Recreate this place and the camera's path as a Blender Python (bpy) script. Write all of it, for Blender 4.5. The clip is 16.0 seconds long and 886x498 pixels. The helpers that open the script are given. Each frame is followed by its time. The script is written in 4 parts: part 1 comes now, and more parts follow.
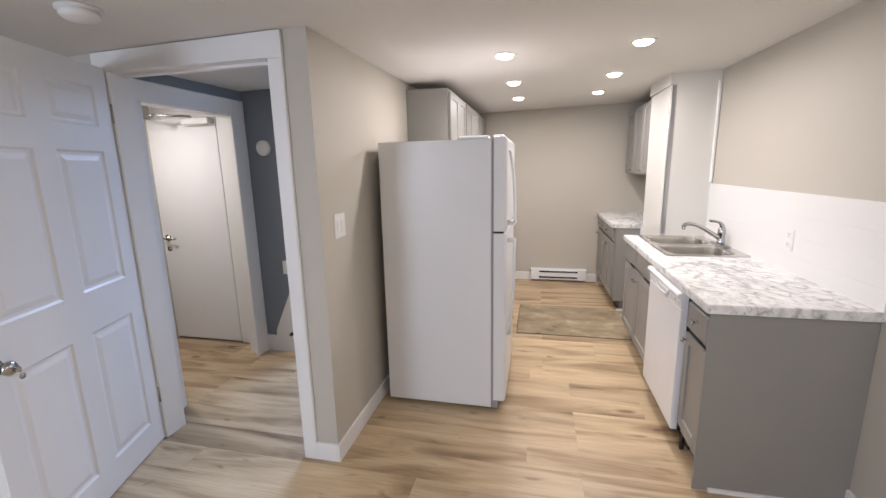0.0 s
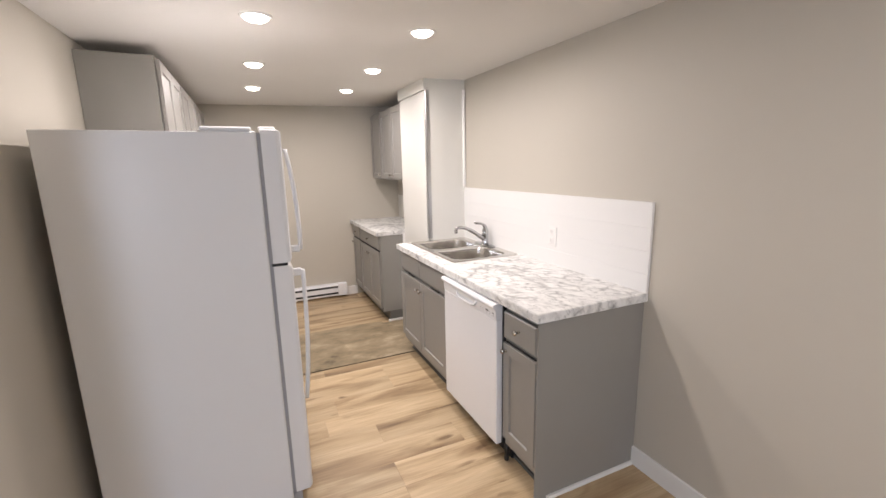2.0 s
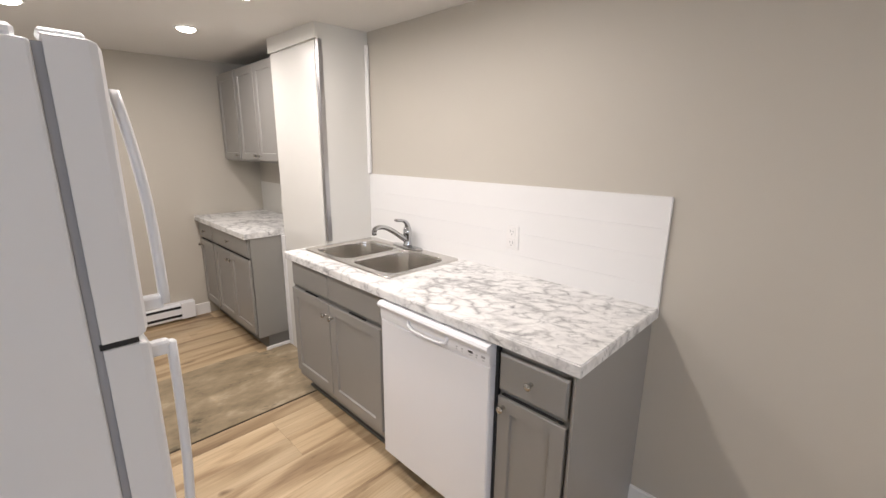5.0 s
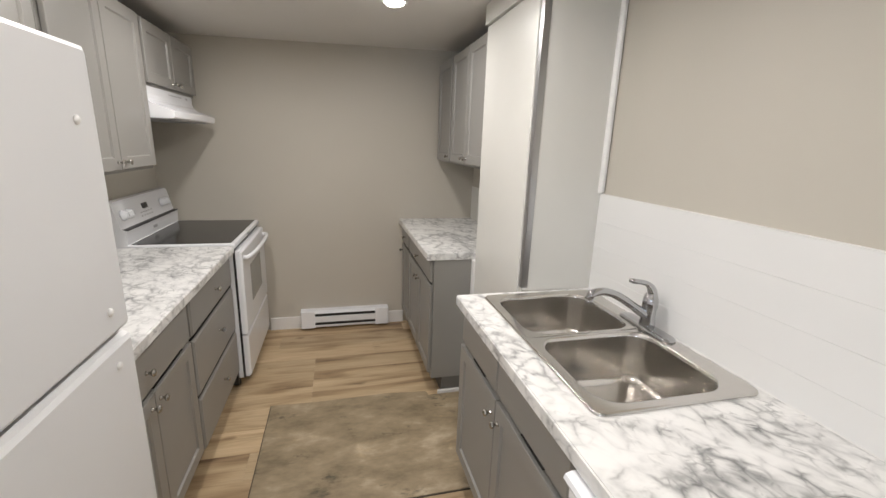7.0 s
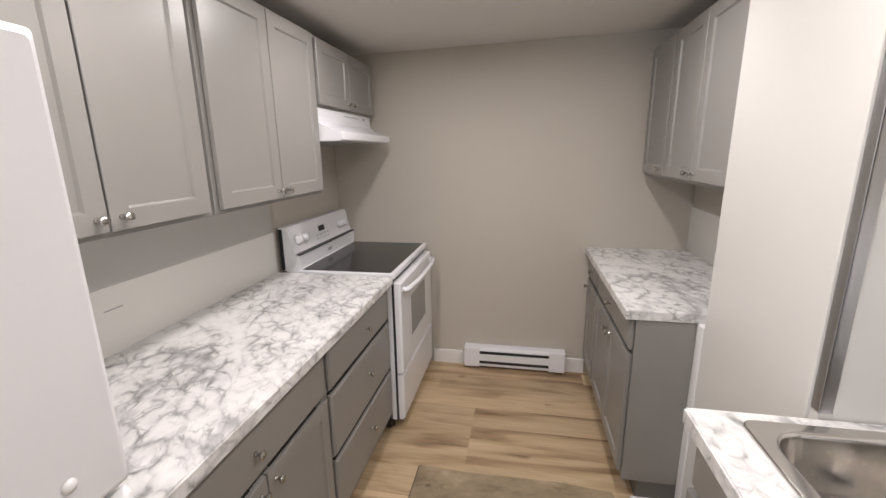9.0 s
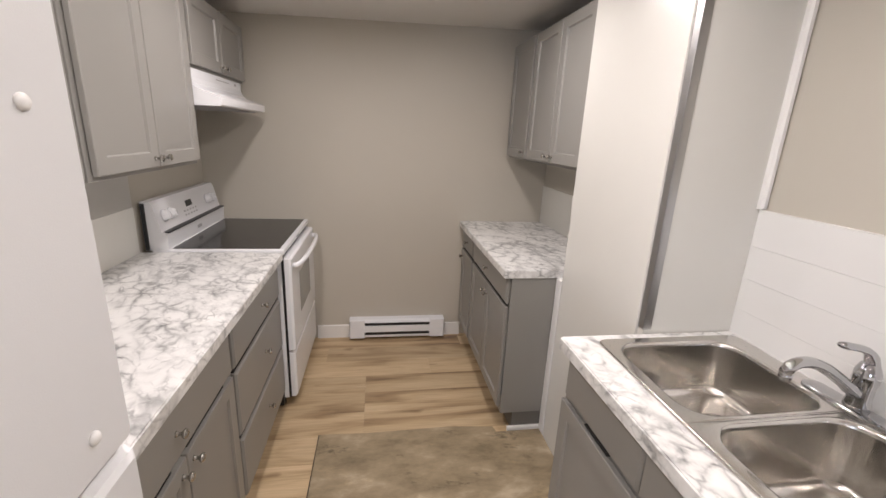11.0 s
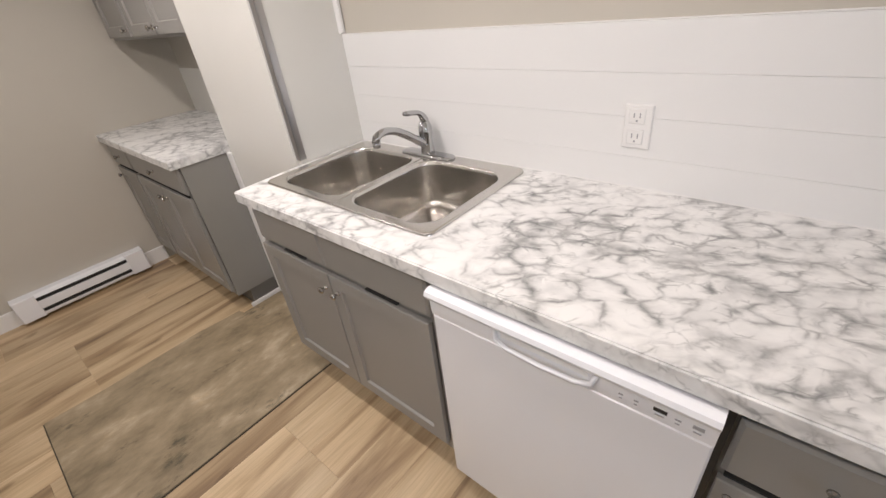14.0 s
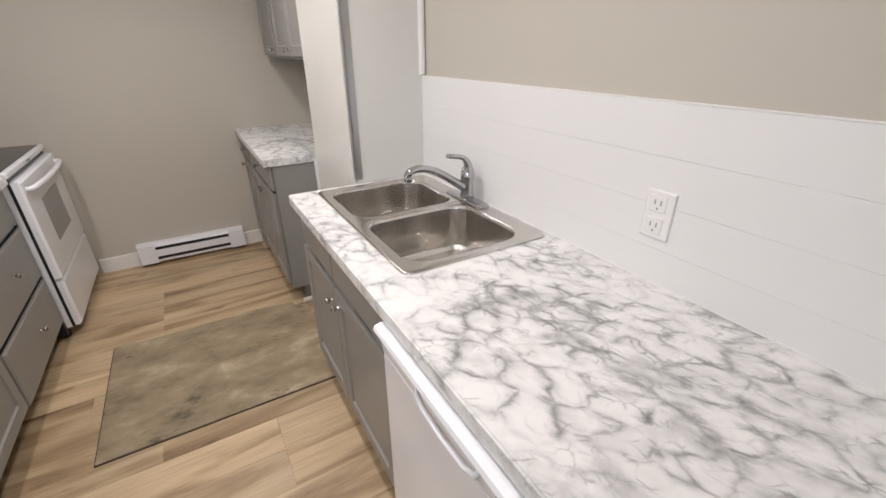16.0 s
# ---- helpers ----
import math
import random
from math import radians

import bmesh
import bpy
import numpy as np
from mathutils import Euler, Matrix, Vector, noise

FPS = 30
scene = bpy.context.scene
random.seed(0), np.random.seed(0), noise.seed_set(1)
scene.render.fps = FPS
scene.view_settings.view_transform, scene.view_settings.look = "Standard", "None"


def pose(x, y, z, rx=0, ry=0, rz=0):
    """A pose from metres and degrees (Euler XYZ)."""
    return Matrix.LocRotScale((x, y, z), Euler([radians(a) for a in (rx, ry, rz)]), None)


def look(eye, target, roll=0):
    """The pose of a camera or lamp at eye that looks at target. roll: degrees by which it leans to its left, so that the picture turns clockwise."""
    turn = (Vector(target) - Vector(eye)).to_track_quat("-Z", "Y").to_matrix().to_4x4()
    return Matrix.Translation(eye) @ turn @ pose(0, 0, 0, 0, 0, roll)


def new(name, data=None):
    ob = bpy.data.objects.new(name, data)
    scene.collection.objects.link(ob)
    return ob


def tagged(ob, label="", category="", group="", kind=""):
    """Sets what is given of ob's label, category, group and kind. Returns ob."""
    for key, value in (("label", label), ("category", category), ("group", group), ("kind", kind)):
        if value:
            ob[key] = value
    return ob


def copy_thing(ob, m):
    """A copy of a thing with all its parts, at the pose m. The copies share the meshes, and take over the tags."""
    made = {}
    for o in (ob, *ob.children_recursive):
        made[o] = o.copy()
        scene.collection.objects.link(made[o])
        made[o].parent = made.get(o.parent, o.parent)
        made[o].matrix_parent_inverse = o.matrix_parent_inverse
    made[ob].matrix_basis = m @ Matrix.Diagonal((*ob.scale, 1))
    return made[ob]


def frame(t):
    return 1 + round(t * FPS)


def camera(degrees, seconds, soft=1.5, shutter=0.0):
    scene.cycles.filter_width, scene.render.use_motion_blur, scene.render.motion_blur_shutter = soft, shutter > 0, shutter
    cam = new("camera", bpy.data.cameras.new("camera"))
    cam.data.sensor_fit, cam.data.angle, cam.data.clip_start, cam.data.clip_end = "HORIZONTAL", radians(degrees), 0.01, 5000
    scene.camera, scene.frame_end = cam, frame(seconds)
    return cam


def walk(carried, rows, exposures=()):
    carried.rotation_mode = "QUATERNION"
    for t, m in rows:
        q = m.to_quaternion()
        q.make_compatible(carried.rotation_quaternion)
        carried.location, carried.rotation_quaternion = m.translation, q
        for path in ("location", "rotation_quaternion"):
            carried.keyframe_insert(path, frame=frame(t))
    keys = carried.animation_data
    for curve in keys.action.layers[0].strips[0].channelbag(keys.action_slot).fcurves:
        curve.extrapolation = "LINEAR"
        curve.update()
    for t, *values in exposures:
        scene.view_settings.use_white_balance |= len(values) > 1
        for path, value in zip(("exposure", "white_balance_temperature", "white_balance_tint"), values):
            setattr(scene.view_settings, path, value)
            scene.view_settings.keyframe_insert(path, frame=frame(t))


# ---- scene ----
cam = camera(93.6, 16.0)
PATH = [
    (0, (0.346, 1.403, 1.516), (-0.092, 3.316, 1.127), -1.2),
    (0.5, (0.408, 1.37, 1.486), (0.252, 3.298, 0.974), -0.3),
    (1, (0.381, 1.546, 1.489), (0.566, 3.493, 1.072), 0.4),
    (1.5, (0.226, 1.769, 1.498), (0.737, 3.666, 1.122), -0.7),
    (2, (0.056, 1.989, 1.519), (0.862, 3.777, 1.129), -1.2),
    (2.5, (-0.07, 2.225, 1.52), (0.821, 3.977, 1.152), -2.2),
    (3, (-0.268, 2.439, 1.538), (1.024, 3.929, 1.203), -3.1),
    (3.5, (-0.343, 2.541, 1.556), (1.125, 3.853, 1.208), -0.4),
    (3.7, (-0.316, 2.558, 1.544), (1.158, 3.856, 1.166), -0.1),
    (5.8, (0.392, 3.06, 1.487), (1.536, 4.61, 0.949), -0.5),
    (6, (0.488, 3.11, 1.482), (1.471, 4.776, 0.973), 0.2),
    (6.5, (0.567, 3.292, 1.516), (1.178, 5.119, 0.977), 2.0),
    (7, (0.601, 3.576, 1.525), (1.081, 5.454, 1.034), 2.0),
    (7.5, (0.613, 3.771, 1.519), (0.785, 5.694, 0.995), 0.8),
    (8, (0.685, 4.026, 1.512), (0.353, 5.931, 1.003), -0.6),
    (8.2, (0.677, 4.089, 1.517), (0.227, 5.973, 1.030), -0.3),
    (10.3, (0.545, 4.143, 1.566), (0.642, 6.091, 1.122), 0.9),
    (10.5, (0.505, 4.107, 1.553), (0.689, 6.044, 1.09), 2.0),
    (11, (0.483, 3.999, 1.533), (0.793, 5.9, 0.995), 2.6),
    (11.5, (0.591, 3.917, 1.511), (1.237, 5.674, 0.807), 0.7),
    (12, (0.617, 3.866, 1.498), (1.374, 5.568, 0.771), -0.2),
    (12.5, (0.627, 3.831, 1.501), (1.344, 5.549, 0.771), -2.7),
    (13, (0.651, 3.784, 1.501), (1.393, 5.491, 0.769), -4.0),
    (13.5, (0.622, 3.742, 1.486), (1.585, 5.261, 0.61), -6.2),
    (14, (0.523, 3.651, 1.451), (1.763, 4.812, 0.395), -7.0),
    (14.5, (0.486, 3.563, 1.447), (1.86, 4.56, 0.39), -6.0),
    (15, (0.562, 3.435, 1.449), (1.866, 4.546, 0.417), -4.2),
    (15.5, (0.669, 3.354, 1.437), (1.781, 4.673, 0.424), -3.8),
    (16, (0.776, 3.456, 1.443), (1.704, 5.0, 0.575), -0.1),
]
walk(cam, [(t, look(eye, target, roll)) for t, eye, target, roll in PATH],
     exposures=[(0.0, 0.24, 6350, 11), (0.5, 0.20, 6500, 13), (1.0, 0.28, 6550, 12), (2.5, 0.20, 6550, 11), (3.5, 0.15, 6550, 9), (6.0, -0.11, 6500, 10), (6.5, -0.27, 6550, 8), (7.0, -0.26, 6350, 5), (7.5, -0.30, 6350, 8), (8.0, -0.18, 6300, 11),
                (10.5, -0.18, 6450, 11), (12.5, -0.29, 6600, 13), (13.5, -0.29, 6550, 11), (14.0, -0.22, 6500, 10), (14.5, -0.09, 6500, 9), (16.0, -0.25, 6300, 9)])

# ---- world and light ----
world = bpy.data.worlds.new("world")
scene.world = world
world.use_nodes = True
wn = world.node_tree.nodes
sky = wn.new("ShaderNodeTexSky")
sky.sky_type, sky.sun_disc = "NISHITA", False
sky.sun_elevation, sky.sun_rotation = radians(35), radians(160)
world.node_tree.links.new(sky.outputs[0], wn["Background"].inputs[0])
wn["Background"].inputs[1].default_value = 0.1


def area_light(name, m, power, color, size, size_y=0.0):
    data = bpy.data.lights.new(name, "AREA")
    data.energy, data.color, data.size = power, color, size
    data.shape = "RECTANGLE" if size_y else "DISK"
    if size_y:
        data.size_y = size_y
    ob = new(name, data)
    ob.matrix_world = m
    return ob


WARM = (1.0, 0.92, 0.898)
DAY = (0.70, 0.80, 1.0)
POT_POWER = 7.5
# the last two spots are unseen, added to brighten the near walls
POT_SPOTS = [(x, y) for y in (4.03, 4.95, 5.83) for x in (0.14, 0.89)] + [(1.10, 1.72), (0.15, 0.95)]


def ceil_z(x, y):
    """Height of the slightly sloping basement ceiling."""
    return 2.122 + 0.0215 * (x + 0.645) + 0.0125 * (y - 3.16)


# daylight in the windows behind the walk and at the head of the hall stairs, a lamp in the vestibule; the east window
# is an added fill
area_light("east_fill_light", look((1.66, -0.25, 1.40), (-1.2, 1.6, 1.1)), 8, DAY, 1.2, 0.95)
area_light("daylight_west_window", look((-2.35, -1.34, 1.40), (0.5, 3.2, 1.1)), 54, DAY, 1.0, 0.95)
area_light("daylight_stairs", look((-1.1, 5.2, 2.55), (-1.15, 2.7, 0.2)), 56, (0.46, 0.63, 1.0), 0.55, 0.7)
area_light("vestibule_light", look((-2.55, 3.75, 2.07), (-2.55, 3.75, 0)), 9.5, WARM, 0.16)

# ---- materials ----


def material(name, color, rough=0.5, metal=0.0, bump=0.0, bump_scale=200.0, tint=0.04, tint_scale=3.0, spec=0.5, coat=0.0, stretch=(1, 1, 1), rough_var=0.0):
    """Principled surface with broad tonal drift, fine relief and uneven gloss."""
    m = bpy.data.materials.new(name)
    m.use_nodes = True
    n, l = m.node_tree.nodes, m.node_tree.links
    b = n["Principled BSDF"]
    b.inputs["Roughness"].default_value, b.inputs["Metallic"].default_value = rough, metal
    b.inputs["Specular IOR Level"].default_value = spec
    b.inputs["Coat Weight"].default_value = coat
    tc = n.new("ShaderNodeTexCoord")
    mp = n.new("ShaderNodeMapping")
    mp.inputs["Scale"].default_value = stretch
    l.new(tc.outputs["Object"], mp.inputs[0])
    broad = n.new("ShaderNodeTexNoise")
    broad.inputs["Scale"].default_value, broad.inputs["Detail"].default_value = tint_scale, 4
    l.new(mp.outputs[0], broad.inputs["Vector"])
    mix = n.new("ShaderNodeMix")
    mix.data_type = "RGBA"
    mix.inputs["A"].default_value = (*[c * (1 - tint) for c in color], 1)
    mix.inputs["B"].default_value = (*[min(1, c * (1 + tint)) for c in color], 1)
    l.new(broad.outputs["Fac"], mix.inputs["Factor"])
    l.new(mix.outputs["Result"], b.inputs["Base Color"])
    fine = n.new("ShaderNodeTexNoise")
    fine.inputs["Scale"].default_value, fine.inputs["Detail"].default_value = bump_scale, 3
    l.new(mp.outputs[0], fine.inputs["Vector"])
    if bump:
        bp = n.new("ShaderNodeBump")
        bp.inputs["Strength"].default_value, bp.inputs["Distance"].default_value = bump, 0.002
        l.new(fine.outputs["Fac"], bp.inputs["Height"])
        l.new(bp.outputs[0], b.inputs["Normal"])
    if rough_var:
        mr = n.new("ShaderNodeMapRange")
        mr.inputs["To Min"].default_value, mr.inputs["To Max"].default_value = max(0.02, rough - rough_var), min(1, rough + rough_var)
        l.new(broad.outputs["Fac"], mr.inputs["Value"])
        l.new(mr.outputs[0], b.inputs["Roughness"])
    return m


WALL = material("greige_wall_paint", (0.525, 0.492, 0.428), 0.55, bump=0.12, bump_scale=350, tint=0.03, tint_scale=1.5, spec=0.35)
HALLWALL = material("hall_grey_paint", (0.21, 0.235, 0.27), 0.6, bump=0.12, bump_scale=350, tint=0.03, spec=0.3)
CEIL = material("ceiling_paint", (0.72, 0.70, 0.67), 0.75, bump=0.15, bump_scale=260, tint=0.02, spec=0.2)
TRIM = material("white_trim_paint", (0.80, 0.79, 0.77), 0.38, bump=0.05, bump_scale=90, tint=0.02)
DOORW = material("white_door_paint", (0.78, 0.78, 0.78), 0.42, bump=0.10, bump_scale=120, tint=0.02, stretch=(1, 1, 0.15))
PANEL = material("white_wall_panel", (0.70, 0.688, 0.645), 0.34, bump=0.05, bump_scale=120, tint=0.03)
# a step darker than the panel white
PALEBOARD = material("pale_grey_board", (0.60, 0.587, 0.56), 0.45, bump=0.05, bump_scale=120, tint=0.03)
SHIPLAP = material("white_shiplap_paint", (0.785, 0.78, 0.765), 0.30, bump=0.04, bump_scale=60, tint=0.015)
CAB = material("grey_cabinet_paint", (0.272, 0.263, 0.244), 0.36, bump=0.05, bump_scale=140, tint=0.05, tint_scale=5, rough_var=0.06)
# near-black colour for the shade in narrow openings
GAP_SHADE = material("gap_shade", (0.022, 0.021, 0.02), 0.8)
FRIDGE = material("fridge_enamel", (0.74, 0.74, 0.745), 0.34, bump=0.10, bump_scale=500, tint=0.015)
GASKET = material("grey_rubber", (0.33, 0.33, 0.34), 0.7)
ENAMEL = material("white_enamel", (0.825, 0.832, 0.855), 0.22, bump=0.02, bump_scale=40, tint=0.015, rough_var=0.05)
PLASTIC = material("white_plastic", (0.80, 0.79, 0.77), 0.35, tint=0.02)
BLACK = material("black_plastic", (0.015, 0.015, 0.016), 0.4)
GREYMARK = material("grey_print", (0.35, 0.35, 0.36), 0.5)
GLASS = material("dark_ceramic_glass", (0.018, 0.017, 0.017), 0.14, bump=0.01, tint=0.2, tint_scale=300, rough_var=0.05)
OVENGLASS = material("oven_window_glass", (0.27, 0.27, 0.265), 0.08, tint=0.05)
CHROME = material("chrome", (0.50, 0.50, 0.505), 0.07, metal=1.0, tint=0.02, rough_var=0.04)
NICKEL = material("brushed_nickel", (0.50, 0.485, 0.46), 0.22, metal=1.0, tint=0.04, rough_var=0.06)
STEEL = material("brushed_stainless_steel", (0.635, 0.612, 0.578), 0.185, metal=1.0, tint=0.10, tint_scale=9, rough_var=0.06, stretch=(1, 1, 0.07))
STRIP = material("metal_corner_strip", (0.50, 0.50, 0.505), 0.34, metal=1.0, tint=0.15, tint_scale=4, rough_var=0.1)
RUBBER = material("black_rubber", (0.02, 0.02, 0.02), 0.6)
# cabinet grey, darkened to carry the shade under the fronts
TOE_SHADE = material("shaded_toe_kick_paint", (0.15, 0.143, 0.13), 0.5, tint=0.06)
SUBFLOOR = material("floor_joint", (0.26, 0.185, 0.12), 0.8)


def emitter(name, color, strength):
    m = bpy.data.materials.new(name)
    m.use_nodes = True
    b = m.node_tree.nodes["Principled BSDF"]
    b.inputs["Base Color"].default_value = (0.8, 0.8, 0.8, 1)
    b.inputs["Emission Color"].default_value, b.inputs["Emission Strength"].default_value = (*color, 1), strength
    return m


LED = emitter("led_diffuser", (1.0, 0.9, 0.78), 13.0)


def ramp(n, stops):
    r = n.new("ShaderNodeValToRGB")
    e = r.color_ramp.elements
    while len(e) < len(stops):
        e.new(0.5)
    for i, (p, c) in enumerate(stops):
        e[i].position, e[i].color = p, (*c, 1)
    return r


def marble_material():
    """White laminate printed with broken, flowing grey veins at two scales."""
    m = bpy.data.materials.new("marble_print_laminate")
    m.use_nodes = True
    n, l = m.node_tree.nodes, m.node_tree.links
    b = n["Principled BSDF"]
    tc = n.new("ShaderNodeTexCoord")
    turn = n.new("ShaderNodeMapping")
    turn.inputs["Rotation"].default_value = (0, 0, radians(63))
    l.new(tc.outputs["Object"], turn.inputs[0])
    mp = n.new("ShaderNodeMapping")
    mp.inputs["Scale"].default_value = (0.95, 1.36, 1.2)
    l.new(turn.outputs[0], mp.inputs[0])

    def math_node(op, a, c, d=None):
        t = n.new("ShaderNodeMath")
        t.operation = op
        for i, v in enumerate((a, c, d)):
            if v is None:
                continue
            if isinstance(v, (int, float)):
                t.inputs[i].default_value = v
            else:
                l.new(v, t.inputs[i])
        return t.outputs[0]

    def warped(amount, scale, detail, source):
        w = n.new("ShaderNodeTexNoise")
        w.inputs["Scale"].default_value, w.inputs["Detail"].default_value = scale, detail
        l.new(source, w.inputs["Vector"])
        add = n.new("ShaderNodeVectorMath")
        add.operation = "MULTIPLY_ADD"
        add.inputs[1].default_value = (amount, amount, amount)
        l.new(w.outputs["Color"], add.inputs[0])
        l.new(source, add.inputs[2])
        return add.outputs[0]

    flow = warped(0.036, 24, 4, warped(0.10, 7, 2, mp.outputs[0]))
    loose = warped(0.05, 18, 4, warped(0.22, 3.5, 2, mp.outputs[0]))

    def patch(scale, lo, hi, detail=2):
        p = n.new("ShaderNodeTexNoise")
        p.inputs["Scale"].default_value, p.inputs["Detail"].default_value = scale, detail
        l.new(mp.outputs[0], p.inputs["Vector"])
        r = n.new("ShaderNodeMapRange")
        r.inputs["From Min"].default_value, r.inputs["From Max"].default_value = lo, hi
        l.new(p.outputs["Fac"], r.inputs["Value"])
        return r.outputs[0]

    def line(distance, width, soft):
        inv = n.new("ShaderNodeMath")
        inv.operation, inv.use_clamp = "SUBTRACT", True
        inv.inputs[0].default_value = 1.0
        l.new(math_node("DIVIDE", distance, width), inv.inputs[1])
        return math_node("POWER", inv.outputs[0], soft)

    def cell_edge(scale):
        v = n.new("ShaderNodeTexVoronoi")
        v.feature = "DISTANCE_TO_EDGE"
        v.inputs["Scale"].default_value = scale
        l.new(flow, v.inputs["Vector"])
        return v.outputs["Distance"]

    def crease(scale):
        t = n.new("ShaderNodeTexNoise")
        t.inputs["Scale"].default_value, t.inputs["Detail"].default_value = scale, 3
        l.new(loose, t.inputs["Vector"])
        return math_node("ABSOLUTE", math_node("SUBTRACT", t.outputs["Fac"], 0.5), 0.0)

    def both(*fs):
        out = fs[0]
        for f in fs[1:]:
            out = math_node("MULTIPLY", out, f)
        return out

    cells, small = cell_edge(12.5), cell_edge(27)
    fold = crease(3.6)
    dash = patch(24, 0.48, 0.66, 4)
    zone = patch(5.5, 0.34, 0.60)
    busy = patch(3.6, 0.34, 0.58)
    halo = both(line(cells, 0.30, 1.7), zone, patch(17, 0.34, 0.60, 4), 0.52)
    core = both(line(cells, 0.10, 1.15), math_node("MULTIPLY_ADD", zone, 0.75, 0.25), math_node("MULTIPLY_ADD", dash, 0.8, 0.16), 0.50)
    fine_line = both(line(small, 0.12, 1.2), busy, math_node("MULTIPLY_ADD", dash, 0.9, 0.10), 0.46)
    fold_halo = both(line(fold, 0.065, 1.5), patch(7, 0.38, 0.68, 3), 0.46)
    fold_core = both(line(fold, 0.014, 1.0), dash, patch(6, 0.42, 0.62), 0.48)
    cloud = both(patch(13, 0.50, 0.78, 6), math_node("MULTIPLY_ADD", busy, 0.7, 0.3), 0.34)
    lines = math_node("MAXIMUM", math_node("MAXIMUM", core, fine_line), fold_core)
    total = math_node("ADD", math_node("ADD", lines, cloud), math_node("MAXIMUM", halo, fold_halo))
    col = ramp(n, [(0.0, (0.825, 0.818, 0.80)), (0.18, (0.68, 0.675, 0.66)), (0.45, (0.43, 0.428, 0.42)), (0.8, (0.24, 0.24, 0.238)), (1.0, (0.17, 0.17, 0.17))])
    l.new(total, col.inputs[0])
    l.new(col.outputs[0], b.inputs["Base Color"])
    b.inputs["Roughness"].default_value = 0.30
    fine = n.new("ShaderNodeTexNoise")
    fine.inputs["Scale"].default_value = 400
    bp = n.new("ShaderNodeBump")
    bp.inputs["Strength"].default_value, bp.inputs["Distance"].default_value = 0.04, 0.001
    l.new(fine.outputs["Fac"], bp.inputs["Height"])
    l.new(bp.outputs[0], b.inputs["Normal"])
    return m


MARBLE = marble_material()


def plank_material():
    """Light oak vinyl plank: tone by plank, long grain, streaks and a few knots."""
    m = bpy.data.materials.new("oak_vinyl_plank")
    m.use_nodes = True
    n, l = m.node_tree.nodes, m.node_tree.links
    b = n["Principled BSDF"]
    tc = n.new("ShaderNodeTexCoord")
    info = n.new("ShaderNodeObjectInfo")
    comb = n.new("ShaderNodeCombineXYZ")
    for i, k in enumerate((37.0, 91.0, 13.0)):
        mu = n.new("ShaderNodeMath")
        mu.operation = "MULTIPLY"
        mu.inputs[1].default_value = k
        l.new(info.outputs["Random"], mu.inputs[0])
        l.new(mu.outputs[0], comb.inputs[i])
    add = n.new("ShaderNodeVectorMath")
    l.new(tc.outputs["Object"], add.inputs[0])
    l.new(comb.outputs[0], add.inputs[1])

    def grain(sx, sy, detail, dist=0.0):
        mp = n.new("ShaderNodeMapping")
        mp.inputs["Scale"].default_value = (sx, sy, 1)
        l.new(add.outputs[0], mp.inputs[0])
        t = n.new("ShaderNodeTexNoise")
        t.inputs["Scale"].default_value, t.inputs["Detail"].default_value, t.inputs["Distortion"].default_value = 1, detail, dist
        l.new(mp.outputs[0], t.inputs["Vector"])
        return t.outputs["Fac"]

    streak = ramp(n, [(0.27, (0.20, 0.128, 0.074)), (0.38, (0.36, 0.25, 0.143)), (0.50, (0.522, 0.390, 0.236)), (0.70, (0.625, 0.488, 0.315))])
    l.new(grain(1.2, 8, 4, 0.8), streak.inputs[0])
    finer = ramp(n, [(0.32, (0.87, 0.86, 0.85)), (0.6, (1.04, 1.04, 1.04))])
    l.new(grain(5, 120, 4, 0.3), finer.inputs[0])
    knots = ramp(n, [(0.20, (0.42, 0.36, 0.31)), (0.31, (1, 1, 1))])
    l.new(grain(5.5, 13, 1, 0.2), knots.inputs[0])
    tone = n.new("ShaderNodeMapRange")
    tone.inputs["To Min"].default_value, tone.inputs["To Max"].default_value = 0.87, 1.10
    l.new(info.outputs["Random"], tone.inputs["Value"])

    def mul(a, c):
        x = n.new("ShaderNodeMix")
        x.data_type, x.blend_type = "RGBA", "MULTIPLY"
        x.inputs["Factor"].default_value = 1
        l.new(a, x.inputs["A"])
        l.new(c, x.inputs["B"])
        return x.outputs["Result"]

    l.new(mul(mul(mul(streak.outputs[0], finer.outputs[0]), knots.outputs[0]), tone.outputs[0]), b.inputs["Base Color"])
    b.inputs["Roughness"].default_value = 0.42
    bp = n.new("ShaderNodeBump")
    bp.inputs["Strength"].default_value, bp.inputs["Distance"].default_value = 0.12, 0.001
    l.new(grain(6, 160, 3), bp.inputs["Height"])
    l.new(bp.outputs[0], b.inputs["Normal"])
    return m


PLANK = plank_material()


